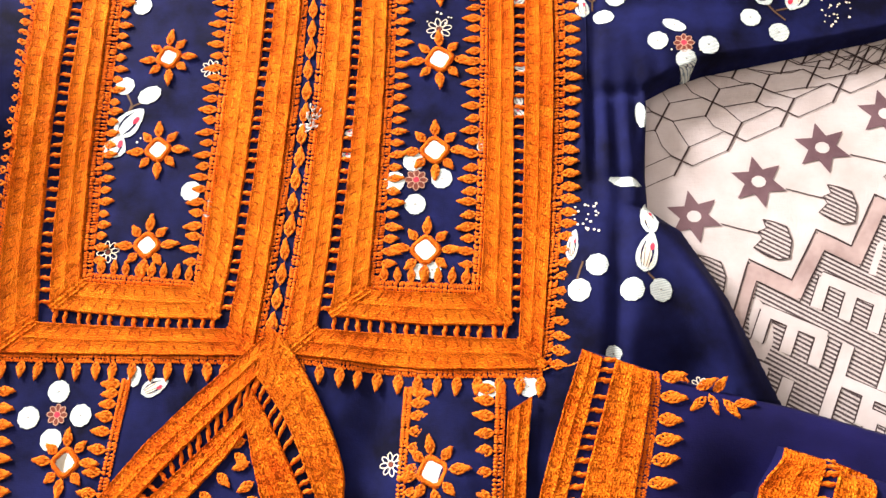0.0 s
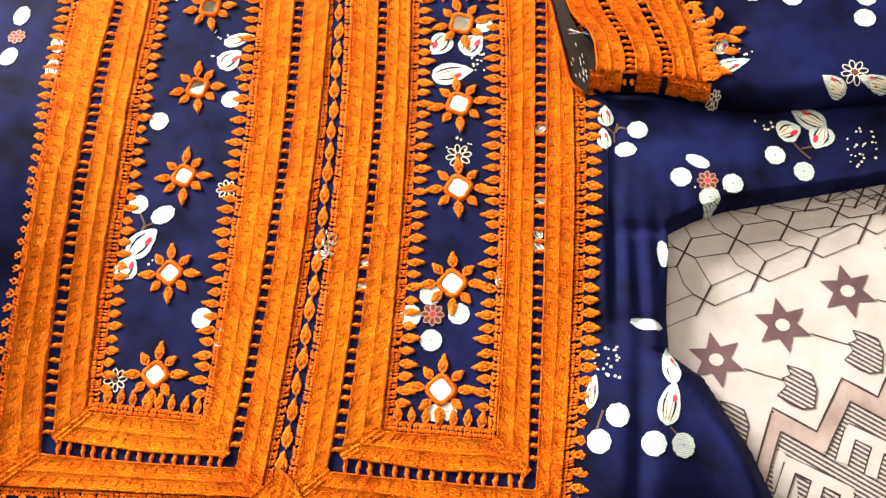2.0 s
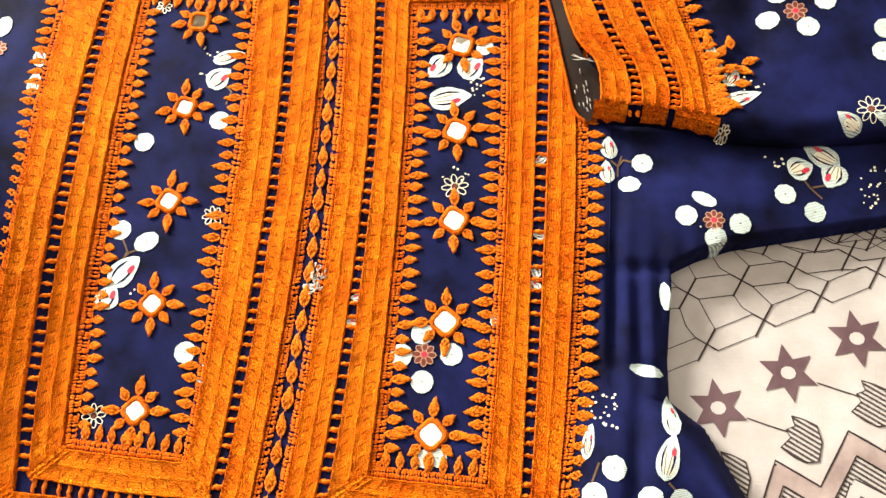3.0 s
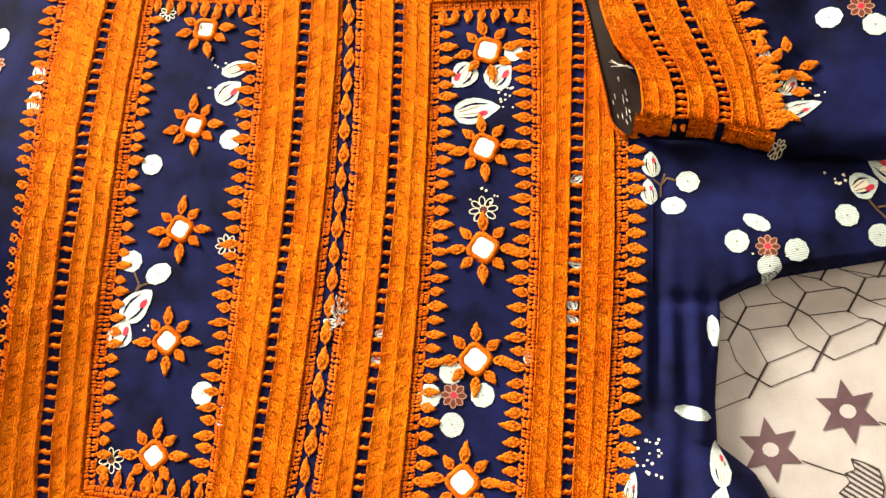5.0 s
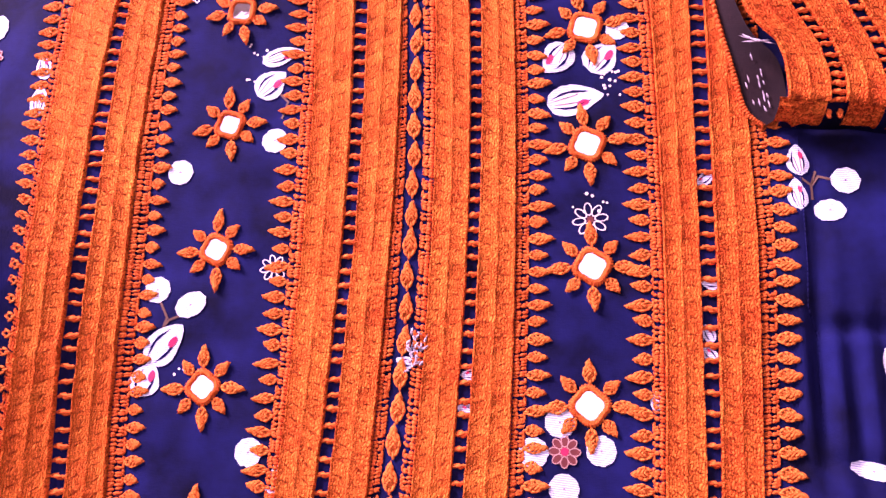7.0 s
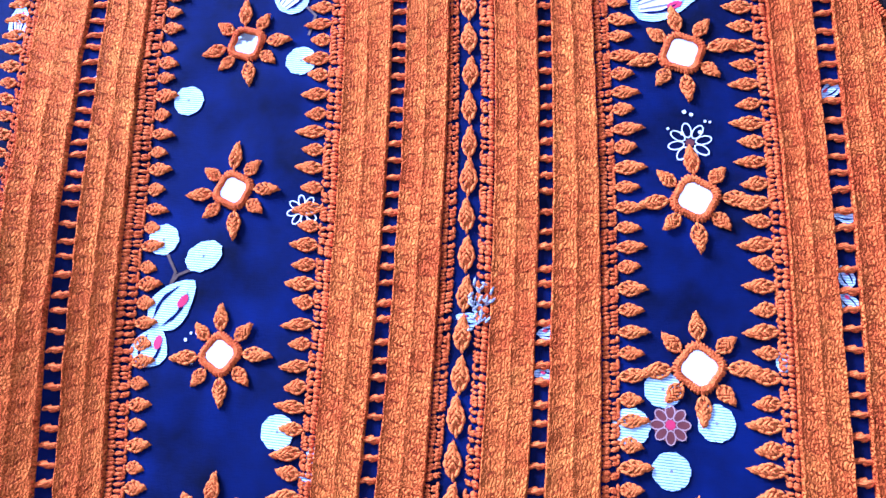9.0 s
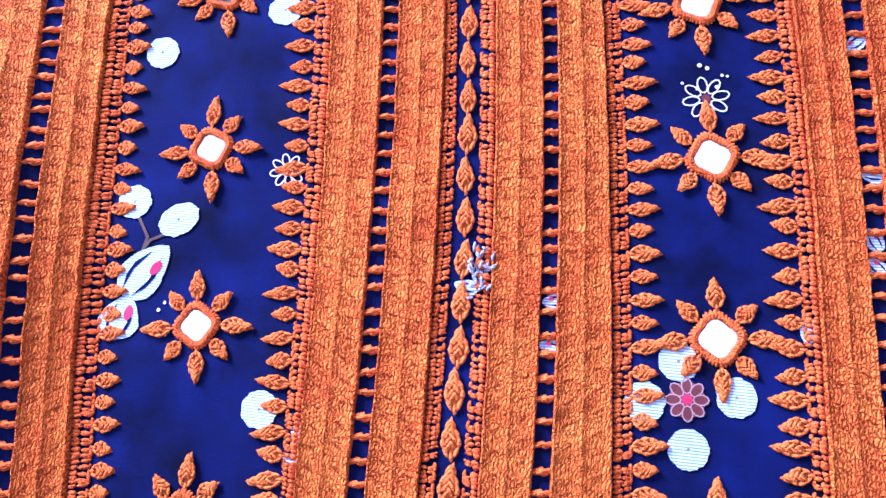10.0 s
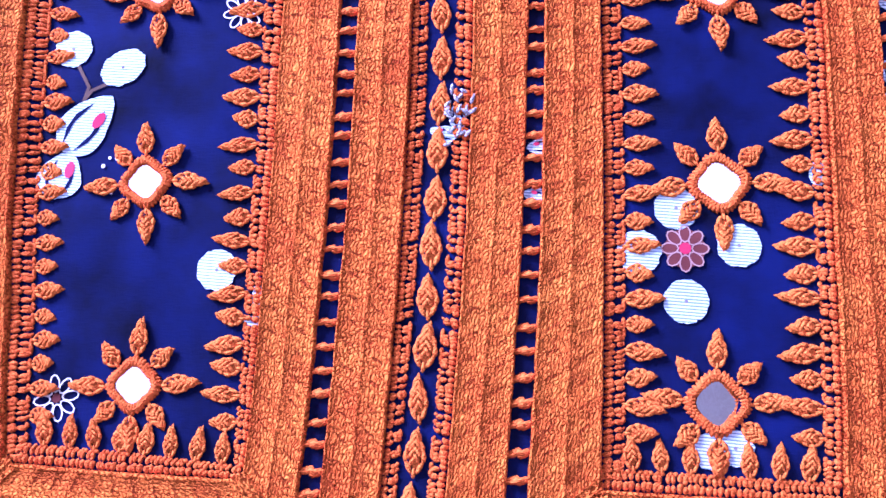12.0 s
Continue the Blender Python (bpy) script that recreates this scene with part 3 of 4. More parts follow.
def pleat(x, y):
    """Gathers at the waist and the hanging fold below them."""
    z = 0.0
    if x > 152:
        on = min(1, (x - 152) / 12)
        g = gauss(0, y, 0, 8, 1, 30)
        z += 2.2 * g * math.sin((x - 171) / 26 * 2 * math.pi * 2.2 + 0.02 * y) * on
        z -= 6 * gauss(x, y, 177 + 0.05 * (y + 90), -85, 5, 50) * on
        z -= 2.0 * math.exp(-((x - 166 - 0.04 * y) / 3.5) ** 2) * math.exp(-((y - 40) / 70) ** 4)
        z -= 2.5 * math.exp(-((y - 34) / 4) ** 2) * math.exp(-((x - 184) / 17) ** 4)
        z -= 2.0 * math.exp(-((y + 17) / 4) ** 2) * math.exp(-((x - 184) / 17) ** 4)
        d = steps(y, RIGHT) - x
        z += 17 * math.exp(-((d - 17) / 9.5) ** 2) * math.exp(-((y + 96) / 36) ** 2) - 8 * gauss(x, y, 205, -122, 22, 16)
    return z


def dress_z(x, y):
    edge = steps(y, RIGHT) - x
    wide = steps(y, [(-30, 12.0), (20, 2.5)])
    lean = steps(y + 1, RIGHT) - steps(y - 1, RIGHT)
    edge /= math.sqrt(1 + lean * lean / 4)
    drop = 0.0 if edge > wide else (1 - math.sqrt(max(0.0, 1 - (1 - max(edge, 0) / wide) ** 2)))
    z = base(x, y) + pleat(x, y)
    return lerp(z, SHEET + 1.5, drop)


def dress_grid(u, v):
    y = lerp(-230, 255, v)
    x = min(lerp(-330, 352, u), steps(y, RIGHT))
    return (x, y, dress_z(x, y))


body = thick(grid("body_cloth", dress_grid, 310, 330, NAVY, kameez, "navy cotton cloth with gathers at the waist seam"), 0.8)

V, F = [], []
for s in range(60):
    y = lerp(-8, 112, s / 59)
    xx = 164 + (4 if y < 40 else 0) * min(1, (40 - y) / 10 if y < 40 else 0)
    blob(V, F, (xx, y, dress_z(xx, y) + 0.2), (xx, y + 2.4, dress_z(xx, y + 2.4) + 0.2), 0.9, 0.7, 5)
part("seam", mesh_of("seam", V, F), NAVY, kameez)

# panels of standing and lying bands
for side, l, r in (("L", ("A1l", "A1r", "A2l", "A2r", "Ain"), ("B2r", "B2l", "B1r", "B1l", "Bin")), ("R", ("C1l", "C1r", "C2l", "C2r", "Cin"), ("D2r", "D2l", "D1r", "D1l", "Din"))):
    vertical(l[0], l[1], side, 3, 4, kameez, -1)
    vertical(l[2], l[3], side, 1, 2, kameez, -1)
    vertical(r[1], r[0], side, 3, 4, kameez, 1)
    vertical(r[3], r[2], side, 1, 2, kameez, 1)
    for table in (BOT, TOP):
        across(side, table, l[3], l[2], r[3], r[2], 1, 2, kameez)
        across(side, table, l[1], l[0], r[1], r[0], 3, 4, kameez)
    for table, yy in ((BOT, -95), (TOP, 205)):
        for (na, nb), (ja, jb) in (((l[3], l[2]), (1, 2)), ((l[1], l[0]), (3, 4)), ((r[3], r[2]), (1, 2)), ((r[1], r[0]), (3, 4))):
            pa, pb = Vector((X(na, yy), table[side][ja](X(na, yy)))), Vector((X(nb, yy), table[side][jb](X(nb, yy))))
            dd = (pb - pa).normalized()
            nn = Vector((-dd.y, dd.x)) * 2.6
            pa, pb = pa - dd * 1.0, pb - dd * 0.5
            band("corner_stitch", lambda s: pa.lerp(pb, s) - nn, lambda s: pa.lerp(pb, s) + nn, kameez, 14, h=1.4, lift=0.9, label="stitched mitre where two bands meet")
    y0, y1 = -94, 210
    ladder(kameez, line(l[1], y0, y1), line(l[2], y0, y1), 47)
    ladder(kameez, line(r[2], y0, y1), line(r[1], y0, y1), 47)
    for table, yy in ((BOT, -95), (TOP, 205)):
        xa, xb = X(l[2], yy), X(r[2], yy)
        f1, f2, f0, fr = table[side][2], table[side][3], table[side][1], table[side][0]
        ladder(kameez, lambda s: Vector((lerp(xa, xb, s), f1(lerp(xa, xb, s)))), lambda s: Vector((lerp(xa, xb, s), f2(lerp(xa, xb, s)))), int((xb - xa) / 6.3))
        xa2, xb2 = X(l[3], yy), X(r[3], yy)
        teeth(kameez, lambda s: Vector((lerp(xa2, xb2, s), f0(lerp(xa2, xb2, s)))), lambda s: Vector((lerp(xa2, xb2, s), fr(lerp(xa2, xb2, s)))), int((xb2 - xa2) / 2.3))
        nl = int((xb2 - xa2 - 12) / 7)
        for i in range(nl + 1):
            x = lerp(X(l[4], yy) + 3, X(r[4], yy) - 3, i / nl)
            put_leaf(kameez, x, fr(x) + (0.8 if table is BOT else -0.8), (0 if table is BOT else 180) + rng.uniform(-9, 9), rng.uniform(7.5, 9.5), rng.uniform(4.2, 5.0))
    teeth(kameez, line(l[3], -78, 195), line(l[4], -78, 195), 120)
    teeth(kameez, line(r[3], -78, 195), line(r[4], -78, 195), 120)
    for nm, sgn, mean in ((l[4], -90, 7.5 if side == "L" else 9.0), (r[4], 90, 9.5)):
        y, i = -66.0, 0
        while y < 184:
            put_leaf(kameez, X(nm, y, 0.8 * (1 if sgn < 0 else -1)), y, sgn + rng.uniform(-9, 9), mean * (1.12 if i % 2 else 0.86) * rng.uniform(0.92, 1.08), rng.uniform(4.4, 5.4))
            y += rng.uniform(6.6, 7.6)
            i += 1

# centre chain and edgings beside it
teeth(kameez, line("B2r", -112, 225), line("chl", -112, 225, -0.5), 150)
teeth(kameez, line("C1l", -112, 225), line("chr", -112, 225, 0.5), 150)
y = -118.0
while y < 225:
    put_leaf(kameez, (X("chl", y) + X("chr", y)) / 2, y, rng.uniform(-6, 6), rng.uniform(11.5, 13), rng.uniform(5.2, 6.2), lift=0.3)
    y += 13.6
# outer edgings with leaf points
teeth(kameez, line("A1l", -110, 225), line("A0", -110, 225, 2), 140)
teeth(kameez, line("D2r", -118, 225), line("D3", -118, 225), 140)
for nm, sgn, off in (("A0", 90, 1.5), ("D3", -90, 0.5)):
    y = -118.0
    while y < 225:
        if not (nm == "D3" and y > 120):
            put_leaf(kameez, X(nm, y, off), y, sgn + rng.uniform(-10, 10), rng.uniform(8.5, 10.5), rng.uniform(4.6, 5.6))
        y += rng.uniform(7.0, 8.0)
for side, x0, x1 in (("L", -150, -8), ("R", 12, 140)):
    f = BOT[side][4]
    teeth(kameez, lambda s: Vector((lerp(x0, x1, s), f(lerp(x0, x1, s)))), lambda s: Vector((lerp(x0, x1, s), f(lerp(x0, x1, s)) - 4)), 60)
    x = x0 + 4
    while x < x1:
        put_leaf(kameez, x, f(x) - 4.5, 180 + rng.uniform(-10, 10), rng.uniform(9, 10.5), rng.uniform(4.6, 5.4))
        x += rng.uniform(9.5, 11.0)


def mirror_flower(cx, cy, r, turn, lean=(0.0, 0.0), scale=1.0, squash=1.0):
    """A round mirror held by a stitched ring, with eight plaited petals."""
    z0 = base(cx, cy)
    V, F = [], []
    n = 42
    for i in range(n):
        a = 2 * math.pi * (i + rng.uniform(-0.15, 0.15)) / n
        k = 1.0 + 0.09 * math.cos(4 * (a - radians(turn)))
        c, s = math.cos(a), math.sin(a)
        blob(V, F, (cx + c * r * 0.93 * k, cy + s * r * 0.93 * k, z0 + 1.3), (cx + c * (r + 2.9) * k, cy + s * (r + 2.9) * k, z0 + 0.5), 1.55 * rng.uniform(0.85, 1.2), 2.0)
    for i in range(n):
        a, b = 2 * math.pi * i / n, 2 * math.pi * (i + 1.3) / n
        k = 1.0 + 0.09 * math.cos(4 * (a - radians(turn)))
        blob(V, F, (cx + math.cos(a) * (r + 1.3) * k, cy + math.sin(a) * (r + 1.3) * k, z0 + 1.5), (cx + math.cos(b) * (r + 1.3) * k, cy + math.sin(b) * (r + 1.3) * k, z0 + 1.5), 1.0, 0.9)
    ring = part("mirror_flower", mesh_of("stitched_ring", V, F), LADDER, kameez, "mirror in a stitched orange ring with eight petals")
    V, F = [], []
    for i in range(28):
        a = 2 * math.pi * i / 28
        k = r * (1.0 + 0.07 * math.cos(4 * (a - radians(turn))))
        x, y = math.cos(a) * k, math.sin(a) * k * squash
        V.append((cx + x, cy + y, z0 + 0.9 + x * lean[0] + y * lean[1]))
    V.append((cx, cy, z0 + 0.95))
    F = [(i, (i + 1) % 28, 28) for i in range(28)]
    part("mirror", mesh_of("mirror", V, F), MIRROR, ring, "small silvered mirror", False)
    for k in range(8):
        a = 45 * k + turn * 0.3 + rng.uniform(-5, 5)
        big = k % 2 == 0
        d = (r + 4.2 if big else r + 3.0) * scale
        put_leaf(ring, cx - math.sin(radians(a)) * d, cy + math.cos(radians(a)) * d, a + rng.uniform(-8, 8), (10.0 if big else 7.6) * scale * rng.uniform(0.93, 1.07), (5.2 if big else 5.0) * scale, name="petal", lift=0.2)


for i, (x, y) in enumerate([(-77, -57), (-79, 0.3), (-80.5, 59.5), (-82, 118.5), (-83, 176)]):
    mirror_flower(x, y, 4.7, 10 * i, (rng.uniform(-0.02, 0.02), rng.uniform(-0.02, 0.02)))
for i, (x, y) in enumerate([(78, -58), (80.5, 0), (81, 56), (78.5, 109.5), (77, 165)]):
    mirror_flower(x, y, 5.3, 8 * i, (rng.uniform(-0.02, 0.02), rng.uniform(-0.02, 0.02)) if i else (-0.2, 0.0))
mirror_flower(-103, -174, 4.7, 0)
mirror_flower(87, -172, 5.0, 20)

# lower skirt strips below the panels
for pts, wd, sgn in (([(-77, -131), (-79, -157), (-82, -200)], 5, 90), ([(72, -131), (71, -160), (70.5, -205)], 4.5, -90), ([(119, -128), (118.5, -160), (117.5, -205)], 5, 90)):
    f = along(pts)
    teeth(kameez, lambda s: f(s) + Vector((-wd / 2, 0)), lambda s: f(s) + Vector((wd / 2, 0)), 32)
    for k in range(9):
        p = f((k + 0.7) / 9.2)
        put_leaf(kameez, p.x + (wd / 2 + 1) * (-1 if sgn > 0 else 1), p.y, sgn + rng.uniform(-8, 8), rng.uniform(9, 11), rng.uniform(5, 6))
for k in range(8):
    put_leaf(kameez, -146 + 1.2 * k, -139 - 8.5 * k, -90 + rng.uniform(-8, 8), 10, 5.5)
band("embroidered_band", along([(123, -142), (122, -165), (120.5, -205)]), along([(135, -134), (133, -160), (131, -205)]), kameez, 50, lift=2)

# pocket with an arched pair of bands
PO_L, PO_R = along([(1, -102), (-30, -131), (-57, -159), (-81, -190), (-98, -212)]), along([(-3, -101), (10, -112), (30, -143), (42, -172), (44, -188), (52, -212)])
PH_L, PH_R = along([(-5, -127), (-24, -147), (-42, -167), (-61, -190), (-78, -212)]), along([(-6, -128), (3, -139), (12, -151), (23, -172), (30, -187), (38, -212)])
LI_L, LI_R = along([(-7, -137), (-24, -157), (-40, -174), (-56, -191), (-73, -212)]), along([(-8, -134), (0, -146), (8, -159), (18, -176), (24, -188), (32, -212)])
PI_L, PI_R = along([(-8, -154), (-17, -167), (-29, -182), (-37, -191), (-56, -212)]), along([(-12, -146), (-8, -157), (-4, -170), (0, -181), (3, -190), (11, -212)])
pocket = grid("pocket", lambda u, v: (lerp(PO_L(v).x, PO_R(v).x, u), lerp(PO_L(v).y, PO_R(v).y, u), base(lerp(PO_L(v).x, PO_R(v).x, u), lerp(PO_L(v).y, PO_R(v).y, u)) + 1.6), 24, 40, NAVY, kameez, "pointed pocket edged by orange bands")
band("embroidered_band", PO_L, PH_L, pocket, 90, lift=2.6)
band("embroidered_band", PH_R, PO_R, pocket, 80, lift=3.6)
band("embroidered_band", LI_L, PI_L, pocket, 80, lift=2.2)
band("embroidered_band", PI_R, LI_R, pocket, 70, lift=2.9)
ladder(pocket, PH_L, LI_L, 17, lift=1.8)
ladder(pocket, LI_R, PH_R, 14, lift=1.8)
for k in range(5):
    p = PI_L((k + 1.2) / 6)
    put_leaf(pocket, p.x + 2, p.y - 3, -130 + rng.uniform(-10, 10), 9, 5, lift=2)
    p = PI_R((k + 1.2) / 6)
    put_leaf(pocket, p.x - 2, p.y - 3, 120 + rng.uniform(-10, 10), 9, 5, lift=2)


# ---- prints on the cloth ----
def circle(cx, cy, r, n=24, scallop=0.06, k=8, sx=1.0, sy=1.0, turn=0.0):
    out = []
    for i in range(n):
        a = 2 * math.pi * i / n
        rr = r * (1 + scallop * math.cos(k * a))
        x, y = rr * math.cos(a) * sx, rr * math.sin(a) * sy
        c, s = math.cos(radians(turn)), math.sin(radians(turn))
        out.append((cx + x * c - y * s, cy + x * s + y * c))
    return out


def print_dot(x, y, r=5.6, sx=1.0, sy=1.0, turn=0.0, parent=kameez, surface=dress_z):
    flat("printed_dot", [([(px + rng.uniform(-0.16, 0.16), py + rng.uniform(-0.16, 0.16)) for px, py in circle(x, y, r, 48, 0.025, 9, sx, sy, turn)], 0, 0.0), (circle(x, y, 0.5, 8, 0), 1, 0.08)], [WHITE, GREYP], parent, surface, 0.45)


def print_brown(x, y, r=5.5, parent=kameez, surface=dress_z):
    rings = [(circle(x, y, r * 0.93, 40, 0.12, 8), 1, 0.0), (circle(x, y, 1.6, 10, 0), 2, 0.16)]
    for k in range(8):
        a = 2 * math.pi * k / 8
        ca, sa = math.cos(a), math.sin(a)
        loop = [(x + ca * r * 0.64 + r * 0.36 * math.cos(b) * ca - r * 0.24 * math.sin(b) * sa, y + sa * r * 0.64 + r * 0.36 * math.cos(b) * sa + r * 0.24 * math.sin(b) * ca) for b in (2 * math.pi * i / 10 for i in range(11))]
        rings += [(q, 0, 0.08 + 0.02 * (k % 2)) for q in strip_shape(loop, 0.38)]
    flat("printed_flower", rings, [ROSEP, BROWNP, PINK], parent, surface, 0.45)


def print_tulip(x, y, ln, wd, turn, parent=kameez, surface=dress_z, grey=True):
    c, s = math.cos(radians(turn)), math.sin(radians(turn))

    def at(u, v):
        return (x + u * c - v * s, y + u * s + v * c)

    tear = [at(wd * 0.5 * math.sin(math.pi * t ** 0.72) ** 0.75 * (1 if k == 0 else -1) + wd * 0.35 * max(0, t - 0.6) ** 1.5, ln * (t - 0.5)) for k in (0, 1) for t in ([i / 12 for i in range(13)] if k == 0 else [1 - i / 12 for i in range(1, 12)])]
    tear = [(px + rng.uniform(-0.2, 0.2), py + rng.uniform(-0.2, 0.2)) for px, py in tear]
    rings = [(tear, 0, 0.0)]
    if grey:
        rings.append((circle(*at(-wd * 0.02, -ln * 0.12), ln * 0.27, 20, 0, 8, 0.95 * wd / ln * 1.2, 1.0, turn + 20), 1, 0.08))
        for k in (1, 3):
            a, b = at(wd * (-0.12 + 0.06 * k), -ln * 0.36), at(wd * (-0.26 + 0.13 * k), ln * (0.02 + 0.05 * (k % 2)))
            rings += [(q, 2, 0.16) for q in strip_shape([a, b], 0.5)]
    rings.append((circle(*at(wd * 0.18, ln * 0.12), wd * 0.13, 10, 0, 8, 0.8, 1.4, turn), 3, 0.2))
    for k in (-1, 1):
        bow = [at(wd * k * (0.13 + 0.18 * math.sin(math.pi * t)), ln * (-0.42 + 0.72 * t)) for t in (0.0, 0.3, 0.6, 1.0)]
        bow += [at(wd * k * (0.13 + 0.18 * math.sin(math.pi * t)) - 0.5 * k, ln * (-0.42 + 0.72 * t)) for t in (0.6, 0.3)]
        rings.append((bow, 4, 0.13 + 0.01 * k))
    flat("printed_tulip", rings, [WHITE, CREAMP, GREYP, PINK, NAVY], parent, surface, 0.45)


def print_outline(x, y, r, mat=None, parent=kameez, surface=dress_z):
    rings = []
    for k in range(8):
        a = 2 * math.pi * k / 8 + 0.2
        loop = [(x + math.cos(a) * r * 0.62 + r * 0.36 * math.cos(b) * math.cos(a) - r * 0.2 * math.sin(b) * math.sin(a), y + math.sin(a) * r * 0.62 + r * 0.36 * math.cos(b) * math.sin(a) + r * 0.2 * math.sin(b) * math.cos(a)) for b in (2 * math.pi * i / 10 for i in range(11))]
        rings += [(q, 0, 0.03 * (k % 2)) for q in strip_shape(loop, 0.42)]
    rings.append((circle(x, y, r * 0.2, 10, 0), 1, 0.1))
    flat("printed_outline_flower", rings, [CREAMP, BROWNP], parent, surface, 0.45)


def print_specks(x, y, w, h, n, parent=kameez, surface=dress_z, mat=None):
    rings = []
    for i in range(n):
        px, py = x + rng.uniform(-w, w), y + rng.uniform(-h, h)
        rings.append((circle(px, py, rng.uniform(0.45, 0.8), 6, 0), 0, 0.0))
    flat("printed_specks", rings, [mat or CREAMP], parent, surface, 0.4)


for x, y in [(-102, 95), (-60, 111), (-105, 41), (-56, -25), (69, -7), (59, -19), (85, -17), (71, -32)]:
    print_dot(x, y, 5.8)
print_dot(-89, 35, 6.2, 1.15, 0.85, 30)
print_dot(-206, 168, 6.5, 0.8, 1.15), print_dot(-204, 135, 6.5, 0.8, 1.1), print_brown(-204, 151, 5.5)
print_dot(76, -70, 4.6), print_dot(82, -69, 4.6)
print_brown(71, -18, 6.2)
print_tulip(-98.5, 18, 22, 15, -35, grey=False)
print_tulip(-105, 2.5, 15, 14, -10, grey=False)
print_tulip(-61, 153, 20, 9, -70), print_tulip(-65, 139, 17, 14, -40)
print_tulip(-177, 147, 15, 8, 20), print_tulip(-175, 129, 17, 8, 10)
print_specks(-72, 150, 6, 10, 14), print_specks(-88, 5, 6, 8, 8)
for x, y, r in ((-107, 186, 5), (-54, 52, 6), (80, 76, 7.5), (-99, -61, 6.5)):
    print_outline(x, y, r)
print_tulip(65, 150, 17, 14, 150), print_tulip(84, 151, 17, 15, -30), print_tulip(73, 131, 25, 15, -75)
print_dot(91, 164, 5)
print_specks(90, 138, 7, 6, 14), print_specks(80, 84, 9, 5, 8)
# side cloth beyond the seam
for x, y in [(181, 94), (203, 63), (230.5, 60), (218, 51.5), (255, 79), (270, 70)]:
    print_dot(x, y, 5.6)
print_dot(174, 81, 5.8, 1.0, 0.8), print_dot(212.5, 73, 5.8, 1.15, 0.65, -25)
print_brown(217, 61, 5.6)
print_tulip(163, 103, 14, 9, 10), print_tulip(162, 88, 14, 8, 10)
print_tulip(264, 95, 14, 14, -60), print_tulip(281, 91, 15, 14, 160), print_tulip(275, 103, 22, 13, 60)
print_specks(302, 86, 9, 12, 26), print_specks(250, 98, 6, 5, 9), print_specks(216, 60, 16, 12, 8)
for x, y in [(167, -68), (158, -81), (184, -81), (198, -81)]:
    print_dot(x, y, 5.9, 0.95, 1.0)
print_dot(183.5, -19, 6.5, 1.3, 0.5, -10), print_dot(193, 20, 6, 0.45, 1.25, 8)
print_tulip(194, -41, 21, 9, 4), print_tulip(192, -61, 23, 11, -12), print_tulip(155, -56, 18, 6, -8)
print_specks(162, -40, 7, 10, 26)
print_dot(175, -112, 4)
# lower skirt
for x, y in [(-113, -138), (-99, -150), (-127, -152), (-113, -163)]:
    print_dot(x, y, 5.8)
print_brown(-112, -150, 5.5)
print_tulip(-61, -134, 16, 9, -60), print_dot(-73, -129, 5, 0.7, 1.1), print_dot(112, -131, 5.5, 1.1, 0.8), print_dot(133, -129, 5.2)
print_outline(65, -169, 6)
def print_stem(pts, w=0.7, parent=kameez, surface=dress_z):
    flat("printed_stem", [(q, 0, 0.02 * (i % 2)) for i, q in enumerate(strip_shape(pts, w))], [STEMP], parent, surface, 0.4)


for pts in ([(-103, 36), (-99, 29), (-101, 22)], [(-91, 31), (-98, 28), (-102, 22)], [(168, 92), (171, 96), (177, 94)], [(168, 92), (168, 86)], [(170, 98), (168, 92), (164, 95)],
            [(264, 90), (269, 83), (274, 78)], [(278, 86), (270, 84)], [(192, -73), (196, -77)], [(160, -66), (157, -75)], [(-106, -158), (-104, -166)], [(-58, 122), (-56, 130), (-60, 134)]):
    print_stem(pts, 1.0)
V, F = [], []
lt = along([(140, -121), (147, -119), (152, -119.5), (159, -117)])
for k in range(12):
    p, q = lt(k / 12), lt((k + 1.1) / 12)
    blob(V, F, (p.x, p.y, base(p.x, p.y) + 2 + 6 * k / 12), (q.x, q.y, base(q.x, q.y) + 2 + 6 * (k + 1) / 12), 0.9, 0.9, 5)
part("loose_thread", mesh_of("loose_thread", V, F), LEAF, kameez, "loose orange thread")
# bits of print showing between the stitches
for x, y in ((10, 19), (6, 14), (33, 10), (32, -4), (126, 30), (126, 22), (127, 50), (126, 94), (-137, 104), (-44, -40), (-43, -32), (106, 3)):
    print_tulip(x, y, 8, 5, rng.uniform(0, 180), grey=False)
V, F = [], []
for k in range(22):
    x, y = 8.5 + rng.uniform(-3.5, 5.5), 18 + rng.uniform(-8, 8)
    a = rng.uniform(0, math.pi)
    z = base(x, y) + rng.uniform(1.6, 2.4)
    blob(V, F, (x, y, z), (x + 2.4 * math.cos(a), y + 3.6 * math.sin(a), z + 0.2), 1.2, 0.9, 5)
part("pulled_thread", mesh_of("pulled_thread", V, F), WTHREAD, kameez, "tuft of pulled white threads")

# ---- folded sleeve with its cuff, lying over the dress's side ----
MOUTH = along([(150, 116.5), (143, 124), (139, 140), (135, 157), (130, 180), (124, 202), (110, 250)])


def sleeve_bottom(x):
    return steps(x, [(140, 119), (150, 117.5), (171, 116), (185, 116), (198, 114), (211, 111), (223, 107.5), (260, 106), (310, 112), (350, 118)])


def sleeve_z(x, y):
    d = min(max((y - sleeve_bottom(x)) / steps(x, [(215, 8.5), (240, 12)]), 0), 1)
    return base(x, y) + 2.0 + 15 * math.sqrt(max(0, 1 - (1 - d) ** 2)) - 7 * gauss(x, y, 238, 185, 14, 40) + 0.8 * noise.noise(Vector((x / 25, y / 25, 5)))


